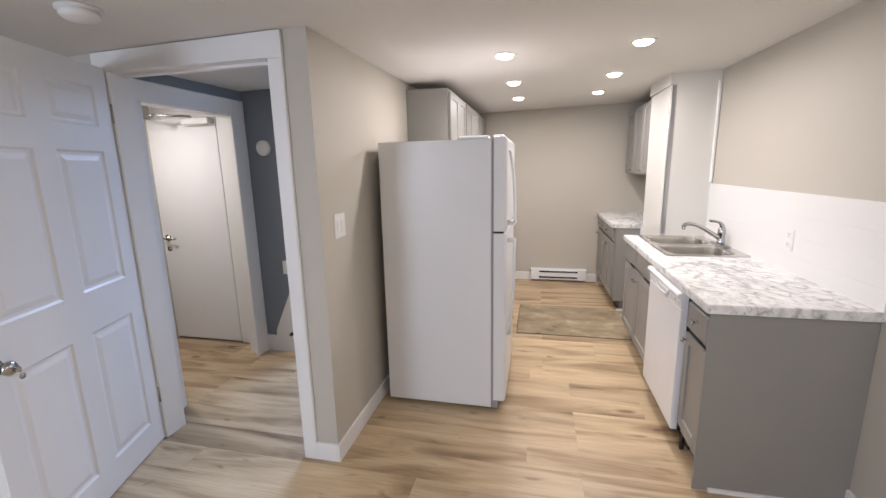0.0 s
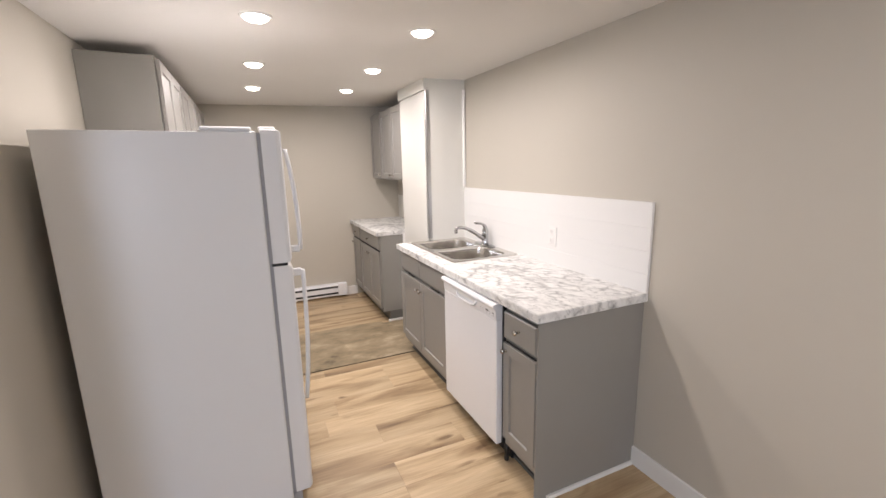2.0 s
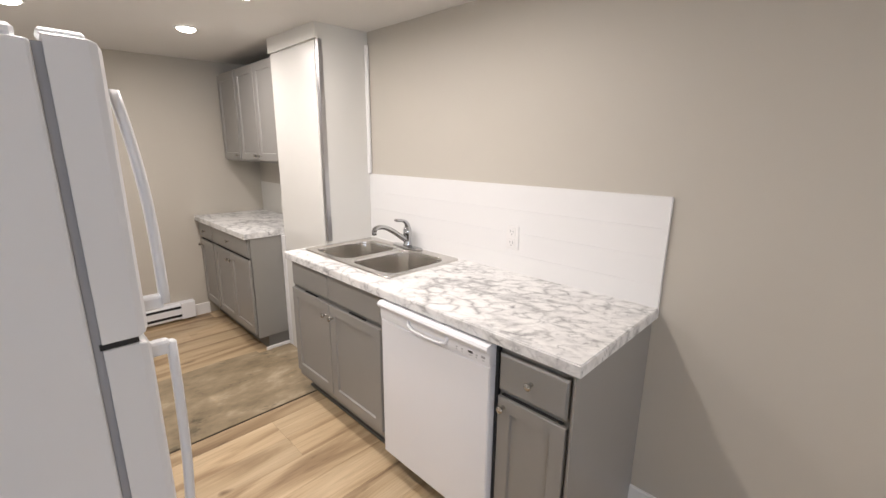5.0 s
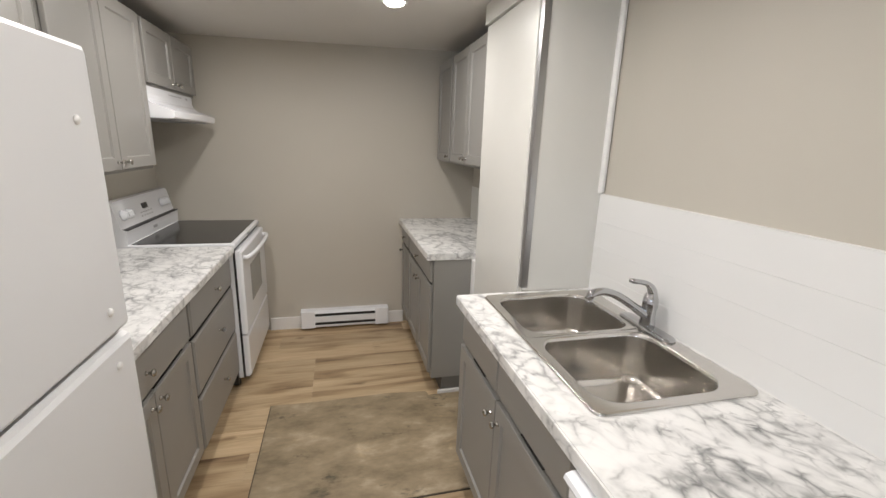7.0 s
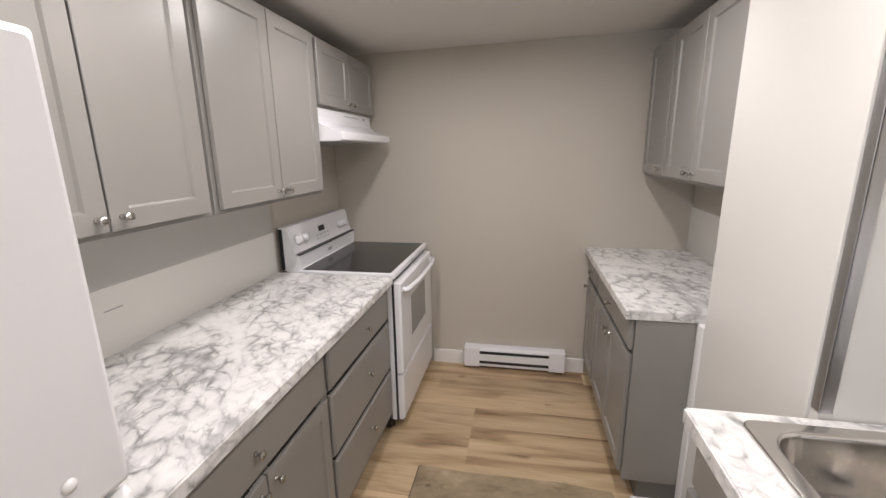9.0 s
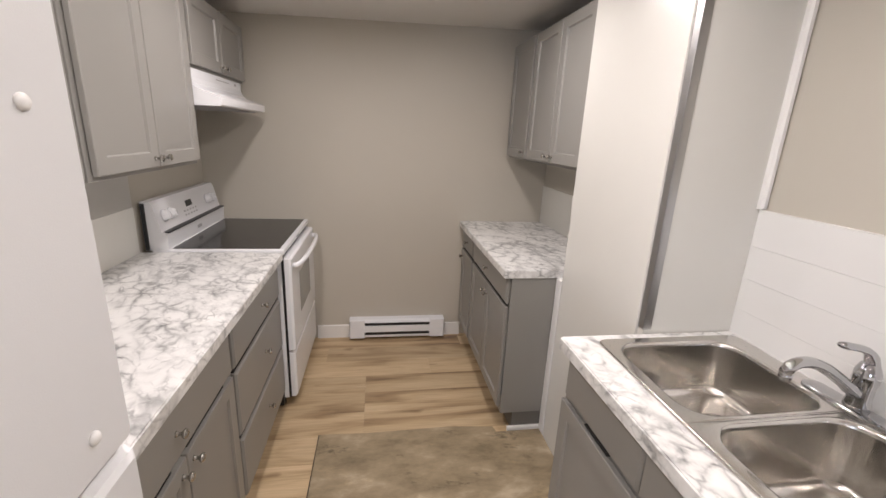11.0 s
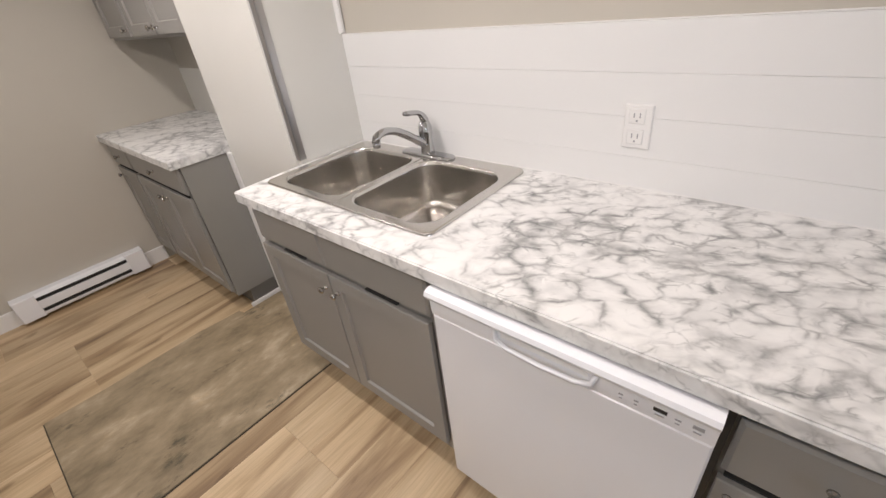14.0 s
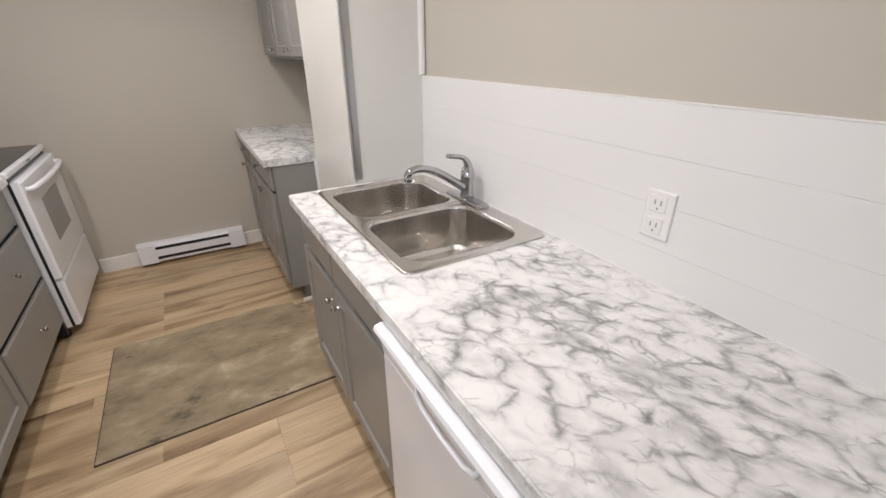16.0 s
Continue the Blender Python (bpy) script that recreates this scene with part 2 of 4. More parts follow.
def mat_material():
    """Olive-brown sheet, blotched with pale scuffs and dark scrapes."""
    m = bpy.data.materials.new("stained_olive_sheet")
    m.use_nodes = True
    n, l = m.node_tree.nodes, m.node_tree.links
    b = n["Principled BSDF"]
    tc = n.new("ShaderNodeTexCoord")
    mp = n.new("ShaderNodeMapping")
    mp.inputs["Scale"].default_value = (1.1, 2.2, 1)
    mp.inputs["Rotation"].default_value = (0, 0, 0.05)
    l.new(tc.outputs["Object"], mp.inputs[0])

    def noise_of(scale, detail, rough):
        t = n.new("ShaderNodeTexNoise")
        t.inputs["Scale"].default_value, t.inputs["Detail"].default_value, t.inputs["Roughness"].default_value = scale, detail, rough
        l.new(mp.outputs[0], t.inputs["Vector"])
        return t.outputs["Fac"]

    base = ramp(n, [(0.34, (0.175, 0.138, 0.085)), (0.46, (0.268, 0.21, 0.132)), (0.55, (0.33, 0.26, 0.168)), (0.67, (0.475, 0.388, 0.272))])
    l.new(noise_of(3.2, 9, 0.64), base.inputs[0])
    scrape = ramp(n, [(0.36, (0.34, 0.35, 0.34)), (0.425, (1, 1, 1)), (0.57, (1, 1, 1)), (0.66, (1.4, 1.37, 1.32))])
    l.new(noise_of(2.3, 10, 0.74), scrape.inputs[0])
    mx = n.new("ShaderNodeMix")
    mx.data_type, mx.blend_type = "RGBA", "MULTIPLY"
    mx.inputs["Factor"].default_value = 0.85
    l.new(base.outputs[0], mx.inputs["A"])
    l.new(scrape.outputs[0], mx.inputs["B"])
    l.new(mx.outputs["Result"], b.inputs["Base Color"])
    b.inputs["Roughness"].default_value = 0.45
    bp = n.new("ShaderNodeBump")
    bp.inputs["Strength"].default_value, bp.inputs["Distance"].default_value = 0.2, 0.002
    l.new(noise_of(40, 4, 0.6), bp.inputs["Height"])
    l.new(bp.outputs[0], b.inputs["Normal"])
    return m


MATTE = mat_material()
MATEDGE = material("dark_mat_edge", (0.055, 0.043, 0.028), 0.6)

# ---- mesh helpers ----


def box(x0, x1, y0, y1, z0, z1, bevel=0.0, segs=1, bm=None):
    """A box, its edges rounded by bevel; into bm if given."""
    b = bmesh.new()
    bmesh.ops.create_cube(b, size=1)
    for v in b.verts:
        v.co = Vector(((x0 + x1) / 2 + v.co.x * (x1 - x0), (y0 + y1) / 2 + v.co.y * (y1 - y0), (z0 + z1) / 2 + v.co.z * (z1 - z0)))
    if bevel:
        bmesh.ops.bevel(b, geom=b.edges[:], offset=bevel, segments=segs, affect="EDGES", profile=0.5)
    return merge(bm, b) if bm else b


def merge(bm, other):
    me = bpy.data.meshes.new("tmp")
    other.to_mesh(me)
    other.free()
    bm.from_mesh(me)
    bpy.data.meshes.remove(me)
    return bm


AXES = {"x": (1, 2, 0), "y": (0, 2, 1), "z": (0, 1, 2)}


def put(axis, a, b, h):
    co = [0.0, 0.0, 0.0]
    ia, ib, ih = AXES[axis]
    co[ia], co[ib], co[ih] = a, b, h
    return co


def loft(rings, bm=None, smooth=False, caps=True):
    """Skin rings of equally many points; caps the first and the last."""
    b = bm or bmesh.new()
    rows = [[b.verts.new(p) for p in r] for r in rings]
    made = []
    for r, s in zip(rows, rows[1:]):
        k = len(r)
        for i in range(k):
            made.append(b.faces.new((r[i], r[(i + 1) % k], s[(i + 1) % k], s[i])))
    if caps:
        made += [b.faces.new(rows[0][::-1]), b.faces.new(rows[-1])]
    for f in made:
        f.smooth = smooth
    bmesh.ops.recalc_face_normals(b, faces=made)
    return b


def slab(axis, sign, a0, a1, b0, b1, base, profile, bm=None):
    """A rectangular plate standing out from base along axis; profile gives (inset, height) ring by ring."""
    rings = []
    for inset, h in profile:
        rings.append([put(axis, a, b, base + sign * h) for a, b in ((a0 + inset, b0 + inset), (a1 - inset, b0 + inset), (a1 - inset, b1 - inset), (a0 + inset, b1 - inset))])
    return loft(rings, bm)


def round_rect(a0, a1, b0, b1, r, n=7):
    pts = []
    q = r if isinstance(r, (list, tuple)) else (r, r, r, r)
    for r, cx, cy, s in ((q[0], a1 - q[0], b1 - q[0], 0), (q[1], a0 + q[1], b1 - q[1], 90), (q[2], a0 + q[2], b0 + q[2], 180), (q[3], a1 - q[3], b0 + q[3], 270)):
        for i in range(n + 1):
            t = radians(s + 90 * i / n)
            pts.append((cx + r * math.cos(t), cy + r * math.sin(t)))
    return pts


def lathe(axis, centre, profile, n=20, bm=None, sign=1):
    """Turned shape: profile of (radius, height along axis)."""
    ia, ib, ih = AXES[axis]
    rings = []
    for r, h in profile:
        ring = []
        for i in range(n):
            t = 2 * math.pi * i / n
            co = list(centre)
            co[ia] += r * math.cos(t)
            co[ib] += r * math.sin(t)
            co[ih] += sign * h
            ring.append(co)
        rings.append(ring)
    return loft(rings, bm, smooth=True)


def tube(points, radius, n=10, bm=None, flat=1.0):
    """A round bar along points; radius may be a list, flat squashes it upright."""
    pts = [Vector(p) for p in points]
    rings = []
    for i, p in enumerate(pts):
        d = (pts[min(i + 1, len(pts) - 1)] - pts[max(i - 1, 0)]).normalized()
        side = d.cross(Vector((0, 0, 1)))
        side = side.normalized() if side.length > 1e-3 else Vector((0, 1, 0))
        up = side.cross(d).normalized()
        r = radius[i] if isinstance(radius, (list, tuple)) else radius
        rings.append([p + r * (math.cos(2 * math.pi * k / n) * side + flat * math.sin(2 * math.pi * k / n) * up) for k in range(n)])
    return loft(rings, bm, smooth=True)


def bezier(p0, p1, p2, p3, n=14):
    out = []
    for i in range(n + 1):
        t = i / n
        out.append(Vector(p0) * (1 - t) ** 3 + Vector(p1) * 3 * t * (1 - t) ** 2 + Vector(p2) * 3 * t * t * (1 - t) + Vector(p3) * t ** 3)
    return out


def root_of(ob):
    while ob.parent:
        ob = ob.parent
    return ob


def thing(name, at, label, category, group=""):
    """An Empty at the base of a thing."""
    ob = new(name)
    ob.empty_display_size = 0.05
    ob.location = at
    return tagged(ob, label, category, group)


def part(name, bm, mat, parent, label=""):
    """Links bm, given in world metres, as one mesh under a thing or a part."""
    me = bpy.data.meshes.new(name)
    bm.transform(Matrix.Translation(-Vector(root_of(parent).location)))
    bm.to_mesh(me)
    bm.free()
    me.materials.append(mat)
    ob = new(name, me)
    ob.parent = parent
    return tagged(ob, label)


def single(name, bm, mat, at, label, category, group="", kind=""):
    """A thing of one mesh, its origin at its base."""
    me = bpy.data.meshes.new(name)
    bm.transform(Matrix.Translation(-Vector(at)))
    bm.to_mesh(me)
    bm.free()
    me.materials.append(mat)
    ob = new(name, me)
    ob.location = at
    return tagged(ob, label, category, group, kind)


def structure(name, bm, mat, label):
    return single(name, bm, mat, (0, 0, 0), label, name.split("_")[0], kind="structure")


# ---- structure ----
LEFT, RIGHT, BACK, DOORWALL = -0.645, 1.70, 6.945, 3.17
HIGH = 2.34

structure("wall_kitchen_right", box(RIGHT, RIGHT + 0.12, 0.40, BACK + 0.12, -0.05, HIGH), WALL, "greige painted wall beside the sink counter")
bm = box(RIGHT, RIGHT + 0.12, -0.90, 0.40, -0.05, 0.88)
box(RIGHT, RIGHT + 0.12, -1.5, -0.90, -0.05, HIGH, bm=bm)
box(RIGHT, RIGHT + 0.12, -0.90, 0.40, 1.92, HIGH, bm=bm)
structure("wall_living_east", bm, WALL, "greige painted wall round the added window")
structure("wall_kitchen_back", box(LEFT - 0.12, RIGHT, BACK, BACK + 0.12, -0.05, HIGH), WALL, "greige painted end wall above the baseboard heater")
structure("wall_kitchen_left", box(LEFT - 0.115, LEFT, DOORWALL + 0.115, BACK, -0.05, HIGH), WALL, "greige painted wall behind fridge and stove")
# wall with the doorway
DX0, DX1, DZ = -1.72, -0.838, 2.003
bm = box(DX1 + 0.018, LEFT, DOORWALL, DOORWALL + 0.115, -0.05, HIGH)
box(-2.9, DX0 - 0.018, DOORWALL, DOORWALL + 0.115, -0.05, HIGH, bm=bm)
box(DX0 - 0.018, DX1 + 0.018, DOORWALL, DOORWALL + 0.115, DZ + 0.018, HIGH, bm=bm)
structure("wall_doorway", bm, WALL, "greige painted wall with the hall doorway")
# room behind the start of the walk, with its window
bm = box(-1.80, RIGHT, -1.5, -1.38, -0.05, HIGH)
box(-2.9, -1.80, -1.5, -1.38, -0.05, 0.88, bm=bm)
box(-2.9, -1.80, -1.5, -1.38, 1.92, HIGH, bm=bm)
structure("wall_living_south", bm, WALL, "greige painted wall with a window")
structure("wall_living_west", box(-3.02, -2.9, -1.5, 4.6, -0.05, HIGH), WALL, "greige painted wall")
# hall and vestibule
HX, HY = -1.89, 4.34
bm = box(HX - 0.11, HX, DOORWALL + 0.115, 3.42, -0.05, HIGH)
box(HX - 0.11, HX, 4.27, 4.46, -0.05, HIGH, bm=bm)
box(HX - 0.11, HX, 3.42, 4.27, 1.93, HIGH, bm=bm)
structure("wall_hall_west", bm, HALLWALL, "grey hall wall with a cased opening")
structure("wall_hall_north", box(HX, -1.45, HY, HY + 0.1, -0.05, HIGH), HALLWALL, "grey hall wall beside the stairs")
structure("wall_stair_west", box(-1.55, -1.45, HY + 0.1, 5.6, -0.05, HIGH + 0.8), HALLWALL, "grey wall beside the stairs")
structure("wall_stair_north", box(-1.55, LEFT - 0.115, 5.5, 5.6, -0.05, HIGH + 0.8), HALLWALL, "grey wall at the head of the stairs")
bm = box(-2.22, HX - 0.11, 4.44, 4.56, -0.05, HIGH)
box(-2.9, -2.22, 4.47, 4.56, -0.05, HIGH, bm=bm)
structure("wall_vestibule_north", bm, TRIM, "white painted wall round the vestibule door")

# ceilings
def ceiling(name, x0, x1, y0, y1, label, drop=0.0):
    pts = [(x0, y0), (x1, y0), (x1, y1), (x0, y1)]
    structure(name, loft([[(x, y, ceil_z(x, y) - drop) for x, y in pts], [(x, y, ceil_z(x, y) + 0.1) for x, y in pts]]), CEIL, label)


ceiling("ceiling", LEFT, RIGHT, DOORWALL, BACK, "white painted low basement ceiling")
ceiling("ceiling_living", -2.9, RIGHT, -1.38, DOORWALL, "white painted ceiling")
ceiling("ceiling_hall", HX, LEFT - 0.115, DOORWALL + 0.115, HY, "white painted hall ceiling")
ceiling("ceiling_vestibule", -2.9, HX - 0.11, DOORWALL + 0.115, 4.47, "white painted vestibule ceiling")
structure("ceiling_stairs", box(-1.45, LEFT - 0.115, HY, 5.5, HIGH + 0.7, HIGH + 0.8), CEIL, "white ceiling over the stairs")

# baseboards and casings
BP = [(0, 0), (0, 0.010), (0.003, 0.013)]


def baseboard(name, axis, sign, a0, a1, base, label="white painted baseboard", h=0.10):
    structure(name, slab(axis, sign, a0, a1, 0.0, h, base, BP), TRIM, label)


baseboard("baseboard", "x", -1, -1.38, 3.335, RIGHT)
baseboard("baseboard", "x", 1, DOORWALL - 0.012, 3.98, LEFT)
baseboard("baseboard", "y", -1, -0.775, LEFT + 0.0, DOORWALL)
baseboard("baseboard", "y", -1, 0.04, 0.278, BACK, h=0.105)
baseboard("baseboard", "y", -1, 0.984, 1.12, BACK, h=0.105)
baseboard("baseboard", "y", -1, -2.9, DX0 - 0.09, DOORWALL)
baseboard("baseboard", "y", -1, HX, -1.62, HY, h=0.14)

# doorway casing and jambs
CP = [(0, 0), (0, 0.012), (0.006, 0.016)]
bm = slab("y", -1, DX1, DX1 + 0.075, 0.0, DZ, DOORWALL, CP)
slab("y", -1, DX0 - 0.085, DX0, 0.0, DZ, DOORWALL, CP, bm)
loft([[(x, DOORWALL - h, z) for x, z in ((DX0 - 0.085, DZ), (DX1 + 0.075, DZ), (DX1 + 0.075, ceil_z(DX1, DOORWALL) - 0.004), (DX0 - 0.085, ceil_z(DX0, DOORWALL) - 0.006))] for h in (0.0, 0.018)], bm)
structure("trim_doorway", bm, TRIM, "white painted door casing touching the ceiling")
bm = box(DX1, DX1 + 0.018, DOORWALL, DOORWALL + 0.115, 0, DZ)
box(DX0 - 0.018, DX0, DOORWALL, DOORWALL + 0.115, 0, DZ, bm=bm)
box(DX0, DX1, DOORWALL, DOORWALL + 0.115, DZ, DZ + 0.018, bm=bm)
box(DX1 - 0.012, DX1, DOORWALL + 0.045, DOORWALL + 0.08, 0, DZ, bm=bm)
box(DX0, DX1 - 0.012, DOORWALL + 0.045, DOORWALL + 0.08, DZ - 0.012, DZ, bm=bm)
structure("trim_jamb", bm, TRIM, "white painted door jamb with stop")
# hall casing
bm = slab("x", 1, 4.19, 4.335, 0.0, 2.035, HX, CP)
slab("x", 1, 3.40, 3.46, 0.0, 1.92, HX, CP, bm)
slab("x", 1, 3.40, 4.19, 1.92, 2.035, HX, CP, bm)
structure("trim_hall_opening", bm, TRIM, "wide white casing round the vestibule opening")
bm = box(HX - 0.11, HX, 4.255, 4.27, 0, 1.93)
box(HX - 0.11, HX, 3.42, 4.255, 1.915, 1.93, bm=bm)
structure("trim_hall_jamb", bm, TRIM, "white painted opening lining")
bm = slab("y", -1, -2.215, -2.03, 0.0, 2.05, 4.44, CP)
structure("trim_vestibule", bm, TRIM, "white painted vestibule door frame")
# stair skirt board
bm = loft([[(x, y, z) for x, z in ((-1.78, 0.14), (-1.46, 0.14), (-1.46, 0.85), (-1.56, 0.66), (-1.775, 0.20))] for y in (HY, HY - 0.016)])
structure("trim_stair_skirt", bm, TRIM, "white painted sloping stair skirt board")


def panel_door(width, height, thick, cols, rows):
    """A moulded panel door, lying along +u with its face to +v; grid cells in cols and rows carry raised fields."""
    b = bmesh.new()
    us = sorted({0, width, *[c for p in cols for c in p]})
    zs = sorted({0, height, *[c for p in rows for c in p]})
    for side in (1, -1):
        v0 = 0.0 if side == 1 else -thick
        for u0, u1 in zip(us, us[1:]):
            for z0, z1 in zip(zs, zs[1:]):
                ring = lambda i, d: [b.verts.new((u, v0 + side * d, z)) for u, z in ((u0 + i, z0 + i), (u1 - i, z0 + i), (u1 - i, z1 - i), (u0 + i, z1 - i))]
                if (u0, u1) in cols and (z0, z1) in rows:
                    rs = [ring(0, 0), ring(0.010, -0.007), ring(0.022, -0.008), ring(0.045, -0.002)]
                    for r, s in zip(rs, rs[1:]):
                        for k in range(4):
                            b.faces.new((r[k], r[(k + 1) % 4], s[(k + 1) % 4], s[k]))
                    b.faces.new(rs[-1])
                else:
                    b.faces.new(ring(0, 0))
    edge = [(0, 0), (width, 0), (width, height), (0, height)]
    for (u0, z0), (u1, z1) in zip(edge, edge[1:] + edge[:1]):
        b.faces.new([b.verts.new(p) for p in ((u0, 0, z0), (u1, 0, z1), (u1, -thick, z1), (u0, -thick, z0))])
    bmesh.ops.remove_doubles(b, verts=b.verts[:], dist=1e-5)
    bmesh.ops.recalc_face_normals(b, faces=b.faces[:])
    return b


# the open six-panel door, swung towards the room
door = thing("door_1", (0, 0, 0), "white six-panel door standing open into the room", "door")
door["kind"] = "structure"
swing = Matrix.Translation((-1.732, 3.148, 0.012)) @ Matrix.Rotation(math.atan2(-0.954, 0.30), 4, "Z")
bm = panel_door(0.87, 2.005, 0.036, [(0.095, 0.375), (0.485, 0.775)], [(0.145, 0.792), (0.982, 1.61), (1.722, 1.905)])
bm.transform(swing)
leaf = part("leaf", bm, DOORW, door)
bm = lathe("y", (0.825, 0, 0.845), [(0.001, 0), (0.032, 0), (0.032, 0.006), (0.012, 0.010), (0.011, 0.035), (0.024, 0.042), (0.027, 0.055), (0.020, 0.066), (0.001, 0.068)])
bm.transform(swing)
part("door_knob", bm, NICKEL, door, "satin nickel round knob")
bm = box(0.82, 0.83, 0.066, 0.09, 0.83, 0.85, 0.003)
lathe("y", (0.825, 0.088, 0.815), [(0.001, 0), (0.011, 0), (0.011, 0.003), (0.001, 0.003)], bm=bm, n=14)
bm.transform(swing)
part("key", bm, NICKEL, door, "key left hanging in the lock")
for z in (0.22, 1.75):
    bm = lathe("z", (-0.008, 0.004, z), [(0.001, 0), (0.007, 0), (0.007, 0.09), (0.001, 0.09)], n=10)
    bm.transform(swing)
    part("hinge", bm, NICKEL, door)

# vestibule door with lever and closer arm
vd = thing("door_2", (-2.57, 4.45, 0), "plain white closed door with a lever handle and a closer", "door")
vd["kind"] = "structure"
part("leaf", box(-2.94, -2.222, 4.425, 4.465, 0.012, 1.955, 0.003), DOORW, vd)
bm = lathe("y", (-2.845, 4.425, 0.945), [(0.001, 0), (0.03, 0), (0.03, 0.008), (0.011, 0.012), (0.011, 0.045), (0.001, 0.046)], sign=-1)
tube([(-2.845, 4.383, 0.945), (-2.80, 4.38, 0.947), (-2.735, 4.385, 0.941)], 0.009, bm=bm)
part("lever_handle", bm, NICKEL, vd, "satin nickel lever handle")
part("deadbolt_rose", lathe("y", (-2.845, 4.425, 0.845), [(0.001, 0), (0.022, 0), (0.022, 0.007), (0.001, 0.008)], sign=-1), NICKEL, vd)
closer = part("door_closer", box(-2.50, -2.24, 4.365, 4.425, 1.892, 1.945, 0.006), PLASTIC, vd, "white overhead closer with a folding steel arm")
bm = tube([(-2.42, 4.395, 1.948), (-2.42, 4.38, 1.955), (-2.60, 4.20, 1.955)], 0.009, n=8)
tube([(-2.60, 4.20, 1.955), (-2.88, 4.40, 1.97)], 0.009, n=8, bm=bm)
lathe("z", (-2.60, 4.20, 1.935), [(0.001, 0), (0.014, 0), (0.014, 0.03), (0.001, 0.03)], n=12, bm=bm)
part("closer_arm", bm, STRIP, closer)

# unseen window behind the start of the walk, added to hold the east fill
win = thing("window_1", (RIGHT + 0.08, -0.25, 0.88), "unseen white framed window letting in daylight", "window")
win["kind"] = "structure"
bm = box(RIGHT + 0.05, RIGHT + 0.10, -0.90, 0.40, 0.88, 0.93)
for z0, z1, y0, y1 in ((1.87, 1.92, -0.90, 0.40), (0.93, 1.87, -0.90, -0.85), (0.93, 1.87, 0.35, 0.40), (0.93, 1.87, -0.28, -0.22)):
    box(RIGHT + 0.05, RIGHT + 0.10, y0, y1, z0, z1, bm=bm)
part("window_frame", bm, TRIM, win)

win = thing("window_2", (-2.35, -1.44, 0.88), "unseen white framed window letting in daylight", "window")
win["kind"] = "structure"
bm = box(-2.9, -1.80, -1.48, -1.43, 0.88, 0.93)
for z0, z1, x0, x1 in ((1.87, 1.92, -2.9, -1.80), (0.93, 1.87, -2.9, -2.85), (0.93, 1.87, -1.85, -1.80), (0.93, 1.87, -2.38, -2.32)):
    box(x0, x1, -1.48, -1.43, z0, z1, bm=bm)
part("window_frame", bm, TRIM, win)

# ---- cabinets ----
SHAKER = [(0.008, 0), (0.008, 0.0055), (0, 0.0058), (0, 0.0195), (0.002, 0.0215), (0.051, 0.0215), (0.056, 0.0135), (0.057, 0.0135)]
SLABF = [(0.008, 0), (0.008, 0.0055), (0, 0.0058), (0, 0.0145), (0.008, 0.0215)]


def knob(x, y, z, s, parent):
    bm = lathe("x", (x, y, z), [(0.001, 0), (0.008, 0), (0.007, 0.003), (0.005, 0.006), (0.005, 0.013), (0.010, 0.017), (0.0130, 0.021), (0.0125, 0.025), (0.008, 0.028), (0.001, 0.029)], n=16, sign=s)
    return part("knob", bm, NICKEL, parent, "brushed nickel round knob")


def front(kind, face, s, y0, y1, z0, z1, parent, knob_at=None, name=None):
    """A shaker door or a slab drawer front on the carcass face, with its knob."""
    ob = part(name or ("door" if kind == "door" else "drawer_front"), slab("x", s, y0, y1, z0, z1, face, SHAKER if kind == "door" else SLABF), CAB, parent)
    if knob_at:
        knob(face + s * 0.0215, knob_at[0], knob_at[1], s, ob)
    return ob


def base_cabinet(face, s, wall, y0, y1, label, toe=0.07, hollow=False):
    """Carcass from the wall to its face; the front of the toe kick is set back."""
    c = thing("base_cabinet", ((face + wall) / 2, (y0 + y1) / 2, 0), label, "cabinet", "grey base cabinets")
    x0, x1 = sorted((face, wall))
    if hollow:
        b = box(x0, x1, y0, y1, 0.115, 0.60)
        for q in ((x0, x0 + 0.018, y0, y1), (x1 - 0.018, x1, y0, y1), (x0 + 0.018, x1 - 0.018, y0, y0 + 0.018), (x0 + 0.018, x1 - 0.018, y1 - 0.018, y1)):
            box(*q, 0.60, 0.874, bm=b)
        part("body", b, CAB, c)
    else:
        part("body", box(x0, x1, y0, y1, 0.115, 0.874, 0.001), CAB, c)
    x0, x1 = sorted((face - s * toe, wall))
    part("toe_kick", box(x0, x1, y0, y1, 0.0, 0.115), TOE_SHADE, c)
    return c


def shade_strip(c, face, s, y0, y1, z0, z1):
    """A black strip that stands in for the shade between two fronts."""
    x0, x1 = sorted((face, face + s * 0.010))
    part("slot", box(x0, x1, y0, y1, z0 - 0.0015, z0 + 0.003), GAP_SHADE, c)


# sink run
RF = 1.113
c = base_cabinet(RF, -1, RIGHT - 0.002, 4.236, 5.14, "grey sink cabinet with two shaker doors and a false drawer", hollow=True)
for a, b in ((4.262, 4.7135), (4.7155, 5.115)):
    front("drawer", RF, -1, a, b, 0.722, 0.866, c, name="false_drawer_front")
for a, b in ((4.40, 4.54), (4.86, 4.99)):
    shade_strip(c, RF, -1, a, b, 0.700, 0.720)
front("door", RF, -1, 4.272, 4.712, 0.162, 0.698, c, (4.682, 0.632))
front("door", RF, -1, 4.718, 5.128, 0.162, 0.698, c, (4.748, 0.632))
